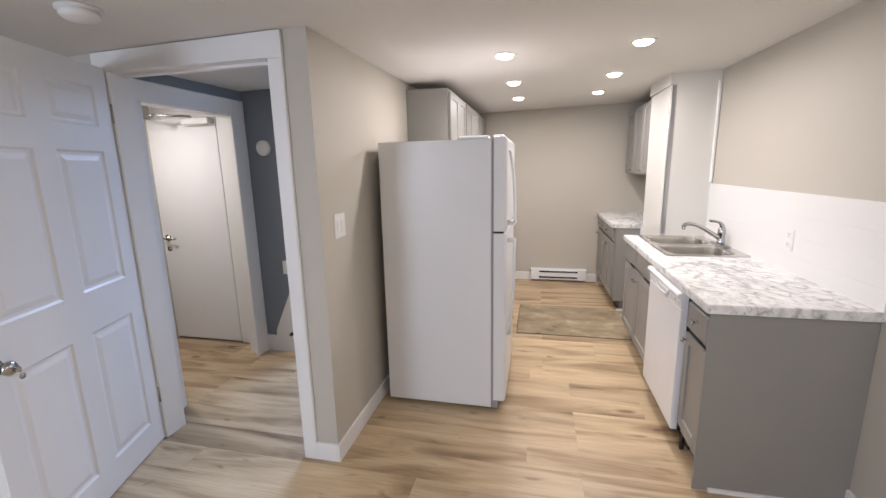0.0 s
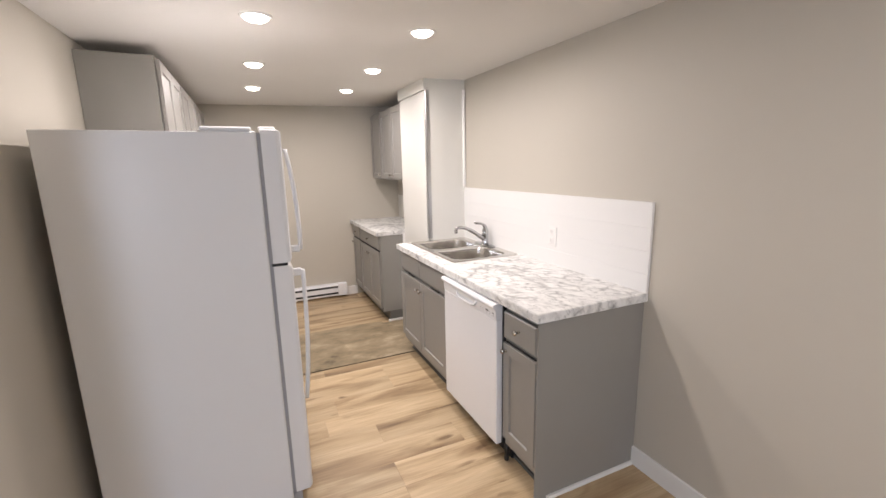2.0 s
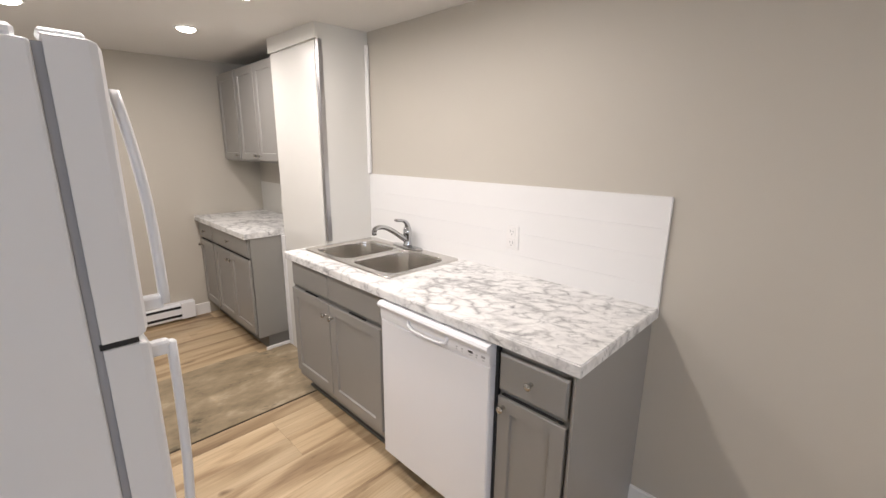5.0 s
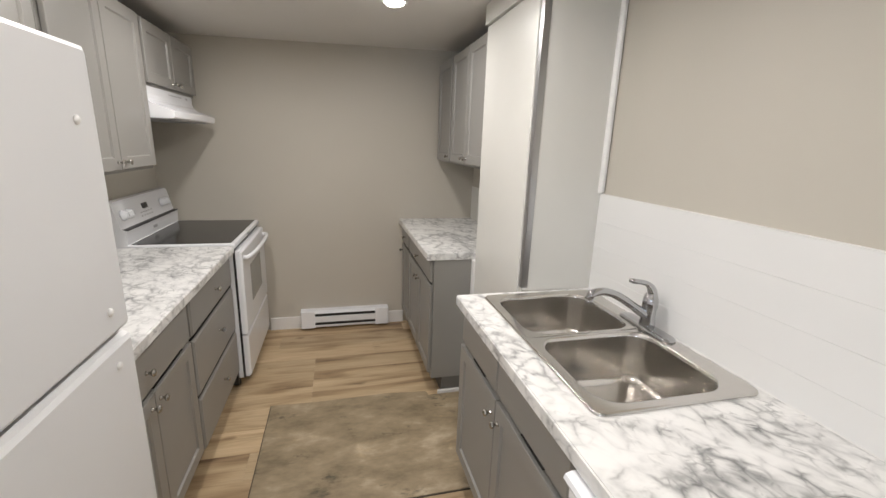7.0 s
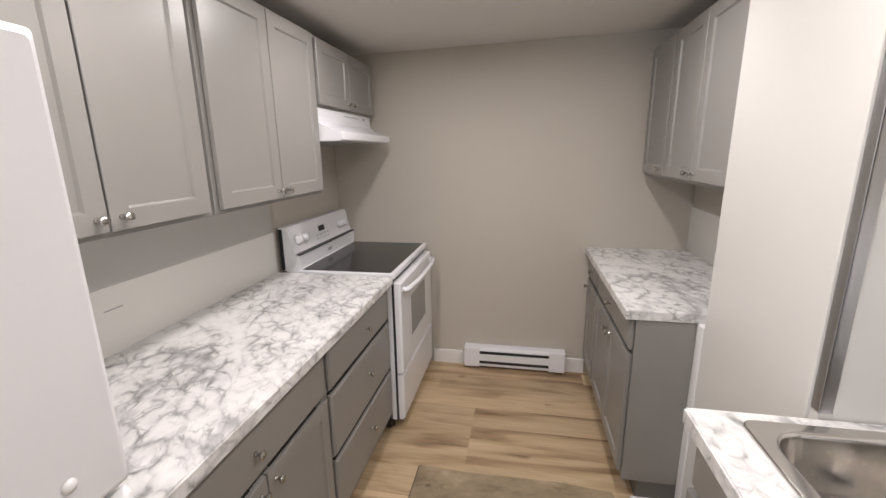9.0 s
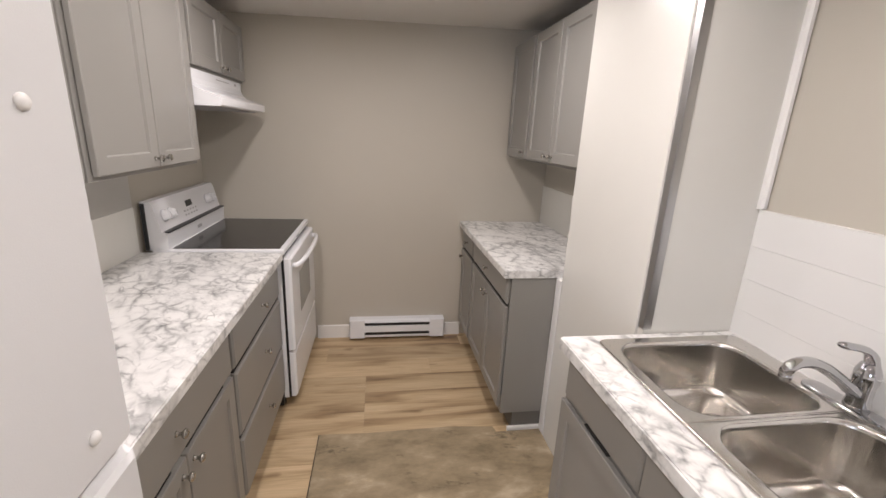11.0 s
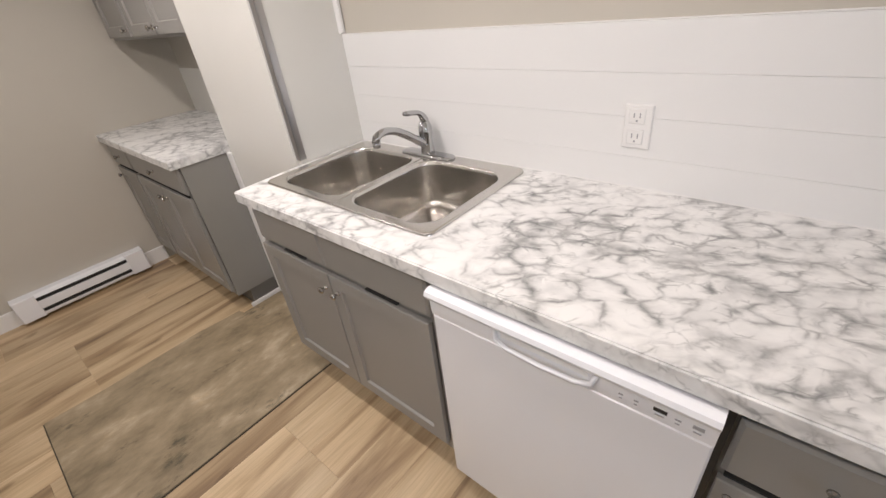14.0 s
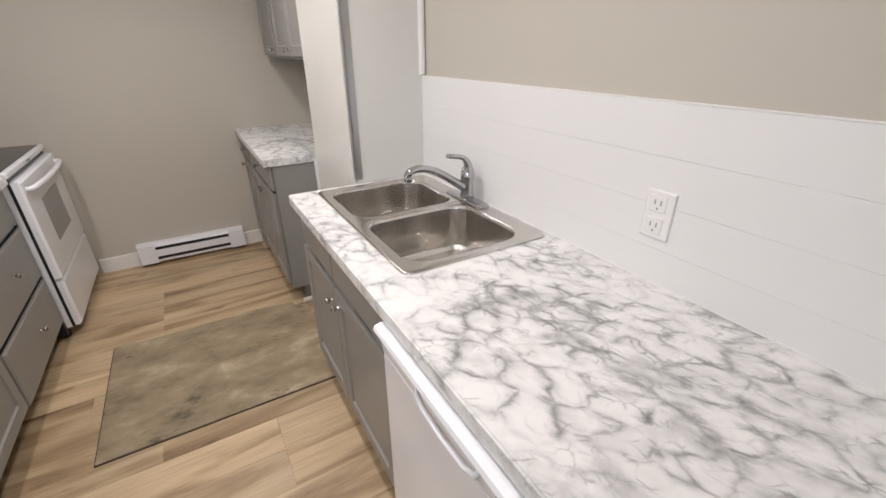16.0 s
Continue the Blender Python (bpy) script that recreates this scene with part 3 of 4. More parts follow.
c = base_cabinet(RF, -1, RIGHT - 0.002, 3.325, 3.604, "narrow grey cabinet with one drawer and one shaker door")
front("drawer", RF, -1, 3.342, 3.598, 0.70, 0.838, c, (3.47, 0.772))
shade_strip(c, RF, -1, 3.36, 3.59, 0.678, 0.698)
front("door", RF, -1, 3.342, 3.598, 0.165, 0.676, c, (3.574, 0.640))
part("end_panel", box(1.085, RIGHT - 0.002, 3.318, 3.325, 0.0, 0.874), CAB, c)
structure("trim_counter_foot", slab("y", -1, 1.15, RIGHT - 0.014, 0.0, 0.018, 3.318, [(0, 0), (0, 0.012), (0.004, 0.015)]), TRIM, "white quarter round along the cabinet end")
structure("trim_toe_kick", slab("x", -1, 3.32, 5.14, 0.0, 0.018, RF + 0.07, [(0, 0), (0, 0.010), (0.004, 0.012)]), TOE_SHADE, "grey quarter round along the toe kick")

# far corner run
FB = 1.125
c = base_cabinet(FB, -1, RIGHT - 0.002, 5.822, 6.575, "grey corner cabinet with a wide drawer over two shaker doors")
front("drawer", FB, -1, 5.826, 6.56, 0.735, 0.866, c, (6.20, 0.80))
shade_strip(c, FB, -1, 5.85, 6.55, 0.717, 0.733)
front("door", FB, -1, 5.826, 6.195, 0.15, 0.715, c, (6.167, 0.655))
front("door", FB, -1, 6.201, 6.56, 0.15, 0.715, c, (6.23, 0.655))
part("end_panel", box(1.124, 1.352, 5.815, 5.822, 0.115, 0.874), CAB, c)
c = base_cabinet(FB, -1, RIGHT - 0.002, 6.577, 6.94, "narrow grey cabinet in the corner with drawer and door")
front("drawer", FB, -1, 6.592, 6.92, 0.735, 0.866, c, (6.755, 0.80))
shade_strip(c, FB, -1, 6.60, 6.91, 0.717, 0.733)
front("door", FB, -1, 6.592, 6.92, 0.15, 0.715, c, (6.885, 0.665))
structure("trim_far_foot", slab("y", -1, 1.17, 1.352, 0.0, 0.028, 5.822, [(0, 0), (0, 0.012), (0.004, 0.015)]), TRIM, "white quarter round along the cabinet end")

# stove run
LF = -0.038
c = base_cabinet(LF, 1, LEFT + 0.002, 4.615, 5.385, "grey base cabinet with a drawer over two shaker doors")
front("drawer", LF, 1, 4.63, 5.37, 0.70, 0.862, c, (4.965, 0.775))
for a, b in ((4.68, 4.94), (5.03, 5.31)):
    shade_strip(c, LF, 1, a, b, 0.682, 0.698)
front("door", LF, 1, 4.63, 4.997, 0.15, 0.68, c, (4.966, 0.64))
front("door", LF, 1, 5.003, 5.37, 0.15, 0.68, c, (5.034, 0.64))
c = base_cabinet(LF, 1, LEFT + 0.002, 5.387, 6.098, "grey base cabinet with three slab drawers")
for z0 in (0.388, 0.670):
    shade_strip(c, LF, 1, 5.41, 6.08, z0, z0 + 0.018)
for z0, z1, kz in ((0.69, 0.862, 0.775), (0.408, 0.668, 0.55), (0.13, 0.386, 0.265)):
    front("drawer", LF, 1, 5.402, 6.095, z0, z1, c, (5.775, kz))

# countertops
def countertop(x0, x1, y0, y1, edge_x, edge_y, hole, at, label):
    """Laminate top 38 mm thick, its free edges eased; hole: cut for the sink."""
    b = bmesh.new()
    if hole:
        hx0, hx1, hy0, hy1 = hole
        for q in ((x0, hx0, y0, y1), (hx1, x1, y0, y1), (hx0, hx1, y0, hy0), (hx0, hx1, hy1, y1)):
            box(*q, 0.876, 0.915, bm=b)
    else:
        box(x0, x1, y0, y1, 0.876, 0.915, bm=b)
    pick = []
    for e in b.edges:
        m = (e.verts[0].co + e.verts[1].co) / 2
        d = e.verts[0].co - e.verts[1].co
        if abs(m.x - edge_x) < 1e-4 and abs(d.y) > 0.1 and m.z > 0.88:
            pick.append(e)
        if edge_y is not None and abs(m.y - edge_y) < 1e-4 and abs(d.x) > 0.1 and m.z > 0.88:
            pick.append(e)
    bmesh.ops.bevel(b, geom=pick, offset=0.003, segments=2, affect="EDGES")
    t = thing("countertop", at, label, "countertop", "marble laminate countertops")
    part("top", b, MARBLE, t)
    s = -1 if edge_x < (x0 + x1) / 2 else 1
    part("front_edge", slab("x", s, y0 + 0.0005, y1, 0.8755, 0.9115, edge_x, [(0, 0), (0, 0.0009), (0.0006, 0.0014)]), MARBLE, t)
    if edge_y == y0 and hole or edge_x > 1.08:
        part("end_edge", slab("y", -1, x0 + 0.0005, x1, 0.8755, 0.9115, edge_y, [(0, 0), (0, 0.0009), (0.0006, 0.0014)]), MARBLE, t)
    return t


countertop(1.068, RIGHT - 0.002, 3.30, 5.143, 1.068, 3.30, (1.19, 1.640, 4.322, 5.085), (1.38, 4.2, 0.876), "white marble-print laminate countertop with the sink cut in")
countertop(1.082, RIGHT - 0.002, 5.806, 6.943, 1.082, 5.806, None, (1.38, 6.4, 0.876), "white marble-print laminate countertop in the far corner")
countertop(LEFT + 0.002, 0.006, 4.60, 6.113, 0.006, 4.60, None, (-0.32, 5.3, 0.876), "white marble-print laminate countertop beside the stove")

# upper cabinets
def upper_cabinet(face, s, wall, y0, y1, z0, z1, label):
    c = thing("upper_cabinet", ((face + wall) / 2, (y0 + y1) / 2, z0), label, "cabinet", "grey wall cabinets")
    x0, x1 = sorted((face, wall))
    part("body", box(x0, x1, y0, y1, z0, z1, 0.001), CAB, c)
    return c


UF = -0.325
for y0, y1 in ((4.585, 5.303), (5.316, 6.062)):
    c = upper_cabinet(UF, 1, LEFT + 0.002, y0, y1, 1.352, 2.088, "grey wall cabinet with a pair of shaker doors")
    m = (y0 + y1) / 2
    front("door", UF, 1, y0 + 0.016, m - 0.003, 1.368, 2.074, c, (m - 0.032, 1.400))
    front("door", UF, 1, m + 0.003, y1 - (0.030 if y0 < 5 else 0.016), 1.368, 2.074, c, (m + 0.032, 1.400))
c = upper_cabinet(UF, 1, LEFT + 0.002, 6.064, 6.84, 1.760, 2.082, "short grey wall cabinet over the range hood")
front("door", UF, 1, 6.08, 6.447, 1.774, 2.068, c, (6.417, 1.80))
front("door", UF, 1, 6.453, 6.825, 1.774, 2.068, c, (6.483, 1.80))
UR = 1.39
c = upper_cabinet(UR, -1, RIGHT - 0.002, 5.762, 6.484, 1.39, 2.104, "grey wall cabinet with a pair of shaker doors")
front("door", UR, -1, 5.778, 6.117, 1.405, 2.090, c, (6.087, 1.437))
front("door", UR, -1, 6.123, 6.470, 1.405, 2.090, c, (6.153, 1.437))
c = upper_cabinet(UR, -1, RIGHT - 0.002, 6.486, 6.88, 1.39, 2.104, "narrow grey wall cabinet in the corner")
front("door", UR, -1, 6.502, 6.865, 1.405, 2.090, c, (6.534, 1.437))

# boxed column between the two runs
CX, CY0, CY1 = 1.36, 5.147, 5.760
col = thing("boxed_column", (1.53, 5.47, 0), "off-white boxed column with a metal corner strip", "column")
col["kind"] = "structure"
part("side_panel", box(CX, RIGHT, CY0, CY1, 0.0, 2.30), PANEL, col)
part("face_panel", slab("x", -1, CY0 + 0.03, CY1 - 0.002, 0.0, 2.10, CX, [(0, 0), (0, 0.007), (0.002, 0.008)]), PANEL, col)
part("top_box", box(CX - 0.022, CX, CY0 - 0.01, CY1 - 0.002, 2.105, 2.25), PANEL, col)
bm = slab("y", -1, CX - 0.004, CX + 0.026, 0.930, 2.105, CY0, [(0, 0), (0, 0.002), (0.001, 0.003)])
slab("x", -1, CY0 - 0.003, CY0 + 0.028, 0.930, 2.105, CX, [(0, 0), (0, 0.002), (0.001, 0.003)], bm)
part("corner_strip", bm, STRIP, col, "grey metal corner strip")
structure("trim_column_corner", slab("y", -1, RIGHT - 0.024, RIGHT - 0.001, 1.343, 2.12, CY0, [(0, 0), (0, 0.012), (0.006, 0.02)]), TRIM, "white corner moulding beside the column")

structure("trim_column_foot", box(CX - 0.012, CX + 0.03, CY1 + 0.002, 5.8145, 0.0, 0.875, 0.003), TRIM, "white painted corner strip beside the far cabinet")

# backsplashes
SPL = structure("wall_backsplash", box(RIGHT - 0.004, RIGHT, 3.305, 5.147, 0.915, 1.33), SHIPLAP, "white shiplap backsplash behind the sink")
edges_z = [0.916, 1.004, 1.112, 1.222, 1.337]
for z0, z1 in zip(edges_z, edges_z[1:]):
    part("board", slab("x", -1, 3.305, 5.146, z0 + 0.0003, z1 - 0.0003, RIGHT - 0.004, [(0, 0), (0, 0.0085), (0.0008, 0.009)]), SHIPLAP, SPL)
structure("trim_backsplash_cap", box(RIGHT - 0.014, RIGHT, 3.303, 5.146, 1.337, 1.341, 0.0015), TRIM, "white edge trim on the backsplash")
structure("trim_backsplash_end", box(RIGHT - 0.0135, RIGHT, 3.301, 3.305, 0.916, 1.341, 0.001), TRIM, "white edge trim at the backsplash end")
structure("trim_sink_caulk", box(RIGHT - 0.0165, RIGHT - 0.012, 3.305, 5.146, 0.9152, 0.9175, 0.001), TRIM, "white caulk bead")
structure("wall_panel_stove", box(LEFT, LEFT + 0.006, 4.60, 6.10, 0.9155, 1.137), PANEL, "white wall panel under the cabinets")
structure("wall_panel_upper", box(LEFT, LEFT + 0.003, 4.60, 6.10, 1.1375, 1.352), PALEBOARD, "pale grey board under the wall cabinets")
structure("wall_panel_corner", box(RIGHT - 0.006, RIGHT, 5.806, BACK, 0.9155, 1.186), PANEL, "white wall panel in the corner")


def plate(name, axis, sign, a0, a1, b0, b1, base, label, category):
    t = thing(name, put(axis, (a0 + a1) / 2, b0, base), label, category)
    part("cover_plate", slab(axis, sign, a0, a1, b0, b1, base, [(0, 0), (0, 0.004), (0.003, 0.006)]), PLASTIC, t)
    return t


# wall outlet over the counter
t = plate("wall_outlet", "x", -1, 3.947, 4.018, 1.030, 1.146, RIGHT - 0.013, "white double wall outlet on the backsplash", "outlet")
for z in (1.062, 1.116):
    face = part("receptacle", slab("x", -1, 3.964, 4.006, z - 0.02, z + 0.02, RIGHT - 0.019, [(0, 0), (0.002, 0.0025)]), PLASTIC, t)
    bm = box(RIGHT - 0.0225, RIGHT - 0.0210, 3.976, 3.979, z - 0.003, z + 0.009)
    box(RIGHT - 0.0225, RIGHT - 0.0210, 3.991, 3.994, z - 0.003, z + 0.009, bm=bm)
    box(RIGHT - 0.0225, RIGHT - 0.0210, 3.982, 3.987, z - 0.014, z - 0.009, bm=bm)
    part("slot", bm, GREYMARK, face)
# light switch by the doorway
t = plate("light_switch", "x", 1, 3.298, 3.412, 1.167, 1.291, LEFT, "white double rocker light switch on the wall", "switch")
for y in (3.333, 3.378):
    part("rocker", slab("x", 1, y - 0.016, y + 0.016, 1.197, 1.262, LEFT + 0.006, [(0, 0), (0.002, 0.003)]), PLASTIC, t)
# hall fittings
t = plate("hall_outlet", "y", -1, -1.67, -1.60, 0.68, 0.79, HY, "white outlet plate on the hall wall", "outlet")
part("receptacle", slab("y", -1, -1.652, -1.618, 0.70, 0.77, HY - 0.006, [(0, 0), (0.002, 0.002)]), PLASTIC, t)
single("wall_detector", lathe("y", (-1.735, HY, 1.685), [(0.001, 0), (0.06, 0), (0.06, 0.015), (0.05, 0.028), (0.001, 0.03)], sign=-1, n=28), PLASTIC, (-1.735, HY, 1.625), "round white detector on the hall wall", "detector")
single("door_stop", lathe("y", (-1.60, HY - 0.016, 0.19), [(0.001, 0), (0.012, 0), (0.008, 0.01), (0.008, 0.05), (0.014, 0.052), (0.014, 0.07), (0.001, 0.072)], sign=-1, n=12), BLACK, (-1.60, HY - 0.016, 0.19), "small black door stop on the skirt board", "door stop")
# smoke alarm on the ceiling by the door
sx, sy = -1.28, 2.715
sz = ceil_z(sx, sy)
t = thing("smoke_alarm", (sx, sy, sz), "round white smoke alarm on the ceiling", "smoke alarm")
part("base_ring", lathe("z", (sx, sy, sz), [(0.001, 0), (0.07, 0), (0.07, 0.012), (0.001, 0.012)], sign=-1, n=32), PLASTIC, t)
part("cover", lathe("z", (sx, sy, sz - 0.012), [(0.001, 0), (0.06, 0), (0.062, 0.016), (0.05, 0.028), (0.001, 0.032)], sign=-1, n=32), PLASTIC, t)

# pot lights, the two added ones included
first = None
for x, y in POT_SPOTS:
    z = ceil_z(x, y)
    if first is None:
        first = thing("ceiling_pot_light", (x, y, z), "round white recessed pot light, lit", "light", "kitchen pot lights")
        rings = [(0.050, -0.001), (0.052, -0.006), (0.058, -0.007), (0.066, -0.004), (0.068, 0.004), (0.050, 0.004)]
        bm = bmesh.new()
        rr = [[(x + r * math.cos(2 * math.pi * k / 36), y + r * math.sin(2 * math.pi * k / 36), z + h) for k in range(36)] for r, h in rings]
        loft(rr + rr[:1], bm, smooth=True, caps=False)
        part("trim_ring", bm, PLASTIC, first)
        part("diffuser", lathe("z", (x, y, z - 0.002), [(0.001, 0), (0.0495, 0), (0.0495, 0.004), (0.046, 0.010), (0.037, 0.016), (0.022, 0.0205), (0.001, 0.022)], n=36, sign=-1), LED, first)
    else:
        copy_thing(first, pose(x, y, z))
    area_light("pot_light_lamp", look((x, y, z - 0.026), (x, y, 0)), POT_POWER, WARM, 0.098)

# ---- fridge ----
FX0, FX1, FY0, FY1 = -0.578, 0.090, 3.775, 4.502
t = thing("refrigerator", (-0.25, 4.15, 0), "white top-freezer refrigerator with closed doors and white handles", "refrigerator")
part("cabinet", box(FX0, FX1, FY0, FY1, 0.025, 1.662, 0.006, 2), FRIDGE, t)
part("gasket", box(FX1, FX1 + 0.014, FY0 + 0.010, FY1 - 0.010, 0.06, 1.66), GASKET, t)


def fridge_door(z0, z1):
    """Slightly crowned door front, as one skin."""
    b = bmesh.new()
    prof = [(0.0, 0.0), (0.0, 0.056), (0.004, 0.068), (0.012, 0.074)]
    rings = [[(FX1 + 0.014 + h, y, z) for y, z in round_rect(FY0 + i, FY1 - i, z0 + i, z1 - i, 0.0035 + i * 0.25, 4)] for i, h in prof]
    return loft(rings, b)


fz = part("freezer_door", fridge_door(1.143, 1.672), FRIDGE, t)
fd = part("fridge_door", fridge_door(0.075, 1.131), FRIDGE, t)
part("hinge_strip", box(FX1 + 0.01, FX1 + 0.07, FY0 + 0.005, FY0 + 0.06, 1.1315, 1.1425), BLACK, t)
FF = FX1 + 0.088
HYY = FY0 + 0.055


def grip(z0, z1, bow_at, parent):
    """Flat bowed handle between two feet."""
    zs = [z0 + (z1 - z0) * i / 14 for i in range(15)]
    rings = []
    for i, z in enumerate(zs):
        k = (z - z0) / (z1 - z0)
        out = FF + 0.004 + 0.030 * (1 - abs((k - bow_at) / max(bow_at, 1 - bow_at)) ** 2.4)
        rings.append([(out + dx, HYY + dy, z) for dx, dy in ((0.0, -0.014), (0.012, -0.014), (0.017, -0.006), (0.017, 0.006), (0.012, 0.014), (0.0, 0.014))])
    b = loft(rings, smooth=True)
    return part("handle", b, FRIDGE, parent, "white bowed handle")


grip(1.185, 1.60, 0.12, fz)
box_foot = box(FF - 0.008, FF + 0.038, HYY - 0.014, HYY + 0.014, 1.175, 1.203, 0.004)
part("handle_foot", box_foot, FRIDGE, fz)
grip(0.50, 1.095, 0.90, fd)
part("handle_foot", box(FF - 0.008, FF + 0.038, HYY - 0.014, HYY + 0.014, 1.073, 1.103, 0.004), FRIDGE, fd)
for z, p in ((1.543, fz), (1.196, fz), (1.085, fd)):
    part("screw_cap", lathe("x", (FF - 0.0005, 4.43, z), [(0.001, 0), (0.0085, 0), (0.0078, 0.003), (0.005, 0.0055), (0.001, 0.006)], n=16), PLASTIC, p)
part("hinge_cover", box(-0.10, 0.075, FY0 + 0.01, FY0 + 0.09, 1.662, 1.682, 0.006), FRIDGE, t)
part("hinge_cap", box(0.10, 0.16, FY0 + 0.02, FY0 + 0.075, 1.672, 1.684, 0.004), FRIDGE, t)
part("kick_grille", box(FX1 - 0.02, FX1 + 0.04, FY0 + 0.01, FY1 - 0.01, 0.02, 0.07), GASKET, t)
for x, y in ((-0.5, 3.84), (-0.5, 4.46), (0.03, 3.84), (0.03, 4.46)):
    part("foot", lathe("z", (x, y, 0.0035), [(0.001, 0), (0.018, 0), (0.018, 0.022), (0.001, 0.022)], n=12), BLACK, t)

# ---- range ----
SY0, SY1 = 6.126, 6.896
t = thing("electric_range", (-0.3, 6.5, 0), "white freestanding electric range with a dark glass cooktop", "stove")
part("body", box(-0.60, -0.005, SY0, SY1, 0.06, 0.895, 0.003), ENAMEL, t)
top = part("cooktop_frame", box(-0.60, 0.012, SY0 - 0.002, SY1 + 0.002, 0.895, 0.925, 0.007, 2), ENAMEL, t)
part("cooktop_glass", box(-0.515, -0.012, SY0 + 0.02, SY1 - 0.02, 0.922, 0.9275, 0.002), GLASS, top, "dark speckled ceramic glass")
# backguard, leaning back
prof = [(-0.625, 0.92), (-0.525, 0.92), (-0.520, 1.005), (-0.545, 1.012), (-0.575, 1.145), (-0.585, 1.158), (-0.625, 1.158)]
bg = part("backguard", loft([[(x, y, z) for x, z in prof] for y in (SY0, SY0 + 0.004, SY1 - 0.004, SY1)]), ENAMEL, t)
part("seam", box(-0.546, -0.515, SY0 + 0.01, SY1 - 0.01, 1.0055, 1.0115), BLACK, bg)
tilt = Matrix.Translation((-0.559, 0, 1.08)) @ Matrix.Rotation(math.atan2(-0.03, 0.143), 4, "Y")
for y in (6.20, 6.265, 6.735, 6.80):
    bm = lathe("x", (0.0, y, 0.0), [(0.001, 0), (0.030, 0), (0.029, 0.007), (0.024, 0.011), (0.022, 0.026), (0.001, 0.027)], n=22)
    box(0.024, 0.032, y - 0.004, y + 0.004, -0.018, 0.018, 0.002, bm=bm)
    bm.transform(tilt)
    part("control_knob", bm, ENAMEL, bg)
bm = box(-0.002, 0.002, 6.455, 6.525, 0.0, 0.032)
bm.transform(tilt)
part("clock_display", bm, BLACK, bg)
bm = bmesh.new()
for i in range(5):
    for j in range(2):
        box(0.0, 0.0015, 6.41 + i * 0.035, 6.425 + i * 0.035, -0.045 + j * 0.022, -0.037 + j * 0.022, bm=bm)
bm.transform(tilt)
part("buttons", bm, GREYMARK, bg)
part("badge", box(-0.523, -0.5185, 6.475, 6.525, 0.955, 0.972), GREYMARK, bg)
od = part("oven_door", slab("x", 1, SY0 + 0.006, SY1 - 0.006, 0.352, 0.872, -0.005, [(0, 0), (0, 0.035), (0.008, 0.046)]), ENAMEL, t)
part("oven_window", slab("x", 1, SY0 + 0.21, SY1 - 0.21, 0.49, 0.735, 0.0412, [(0, 0), (0.004, 0.0012)]), OVENGLASS, od)
pts = [(0.040, SY0 + 0.06, 0.825)] + bezier((0.062, SY0 + 0.05, 0.828), (0.10, SY0 + 0.10, 0.832), (0.10, SY1 - 0.10, 0.832), (0.062, SY1 - 0.05, 0.828)) + [(0.040, SY1 - 0.06, 0.825)]
part("oven_handle", tube(pts, 0.014, bm=None), ENAMEL, od, "white bowed bar handle")
part("vent_slot", box(-0.004, 0.0005, SY0 + 0.02, SY1 - 0.02, 0.876, 0.892), BLACK, t)
part("vent_opening", box(0.0122, 0.0135, 6.47, 6.53, 0.905, 0.913), BLACK, top)
part("storage_drawer", slab("x", 1, SY0 + 0.006, SY1 - 0.006, 0.065, 0.338, -0.005, [(0, 0), (0, 0.033), (0.010, 0.044)]), ENAMEL, t)
for x, y in ((-0.55, 6.16), (-0.55, 6.84), (-0.05, 6.16), (-0.05, 6.84)):
    part("foot", lathe("z", (x, y, 0.0035), [(0.001, 0), (0.02, 0), (0.015, 0.058), (0.001, 0.058)], n=12), BLACK, t)

# black fillers that stand in for the shade beside the range
part("side_gap_shade", box(-0.0045, 0.007, SY0 - 0.001, SY0 + 0.0055, 0.066, 0.893), BLACK, t)
part("floor_gap_shade", box(-0.50, -0.030, 6.0985, SY0 - 0.0005, 0.03, 0.868), BLACK, t)
part("rear_gap_shade", box(-0.62, -0.605, SY0 - 0.009, SY0 - 0.001, 0.926, 1.15), BLACK, t)

# ---- range hood ----
t = thing("range_hood", (-0.45, 6.43, 1.603), "white under-cabinet range hood over the stove", "range hood")
prof = [(LEFT + 0.002, 1.603), (-0.205, 1.603), (-0.198, 1.609), (-0.198, 1.640), (-0.206, 1.646), (-0.295, 1.675), (-0.318, 1.695), (-0.326, 1.72), (-0.326, 1.766), (LEFT + 0.002, 1.766)]
part("shell", loft([[(x, y, z) for x, z in prof] for y in (6.06, 6.063, 6.797, 6.80)]), ENAMEL, t)
part("filter", box(-0.60, -0.24, 6.10, 6.76, 1.597, 1.6035), GASKET, t)
part("vent_slit", box(-0.327, -0.3245, 6.40, 6.60, 1.738, 1.743), GREYMARK, t)
part("rocker", box(-0.328, -0.3245, 6.68, 6.71, 1.735, 1.747), GREYMARK, t)

# ---- dishwasher ----
WY0, WY1 = 3.612, 4.226
t = thing("dishwasher", (1.4, 3.92, 0), "white built-in dishwasher with a pocket handle", "dishwasher")
part("tub", box(1.12, 1.68, WY0, WY1, 0.10, 0.868), BLACK, t)
part("door", slab("x", -1, WY0 + 0.006, WY1 - 0.006, 0.112, 0.781, 1.12, [(0, 0), (0, 0.050), (0.004, 0.055)]), ENAMEL, t)
prof = [(1.118, 0.783), (1.065, 0.783), (1.063, 0.80), (1.062, 0.832), (1.050, 0.840), (1.044, 0.852), (1.048, 0.862), (1.062, 0.866), (1.118, 0.866)]
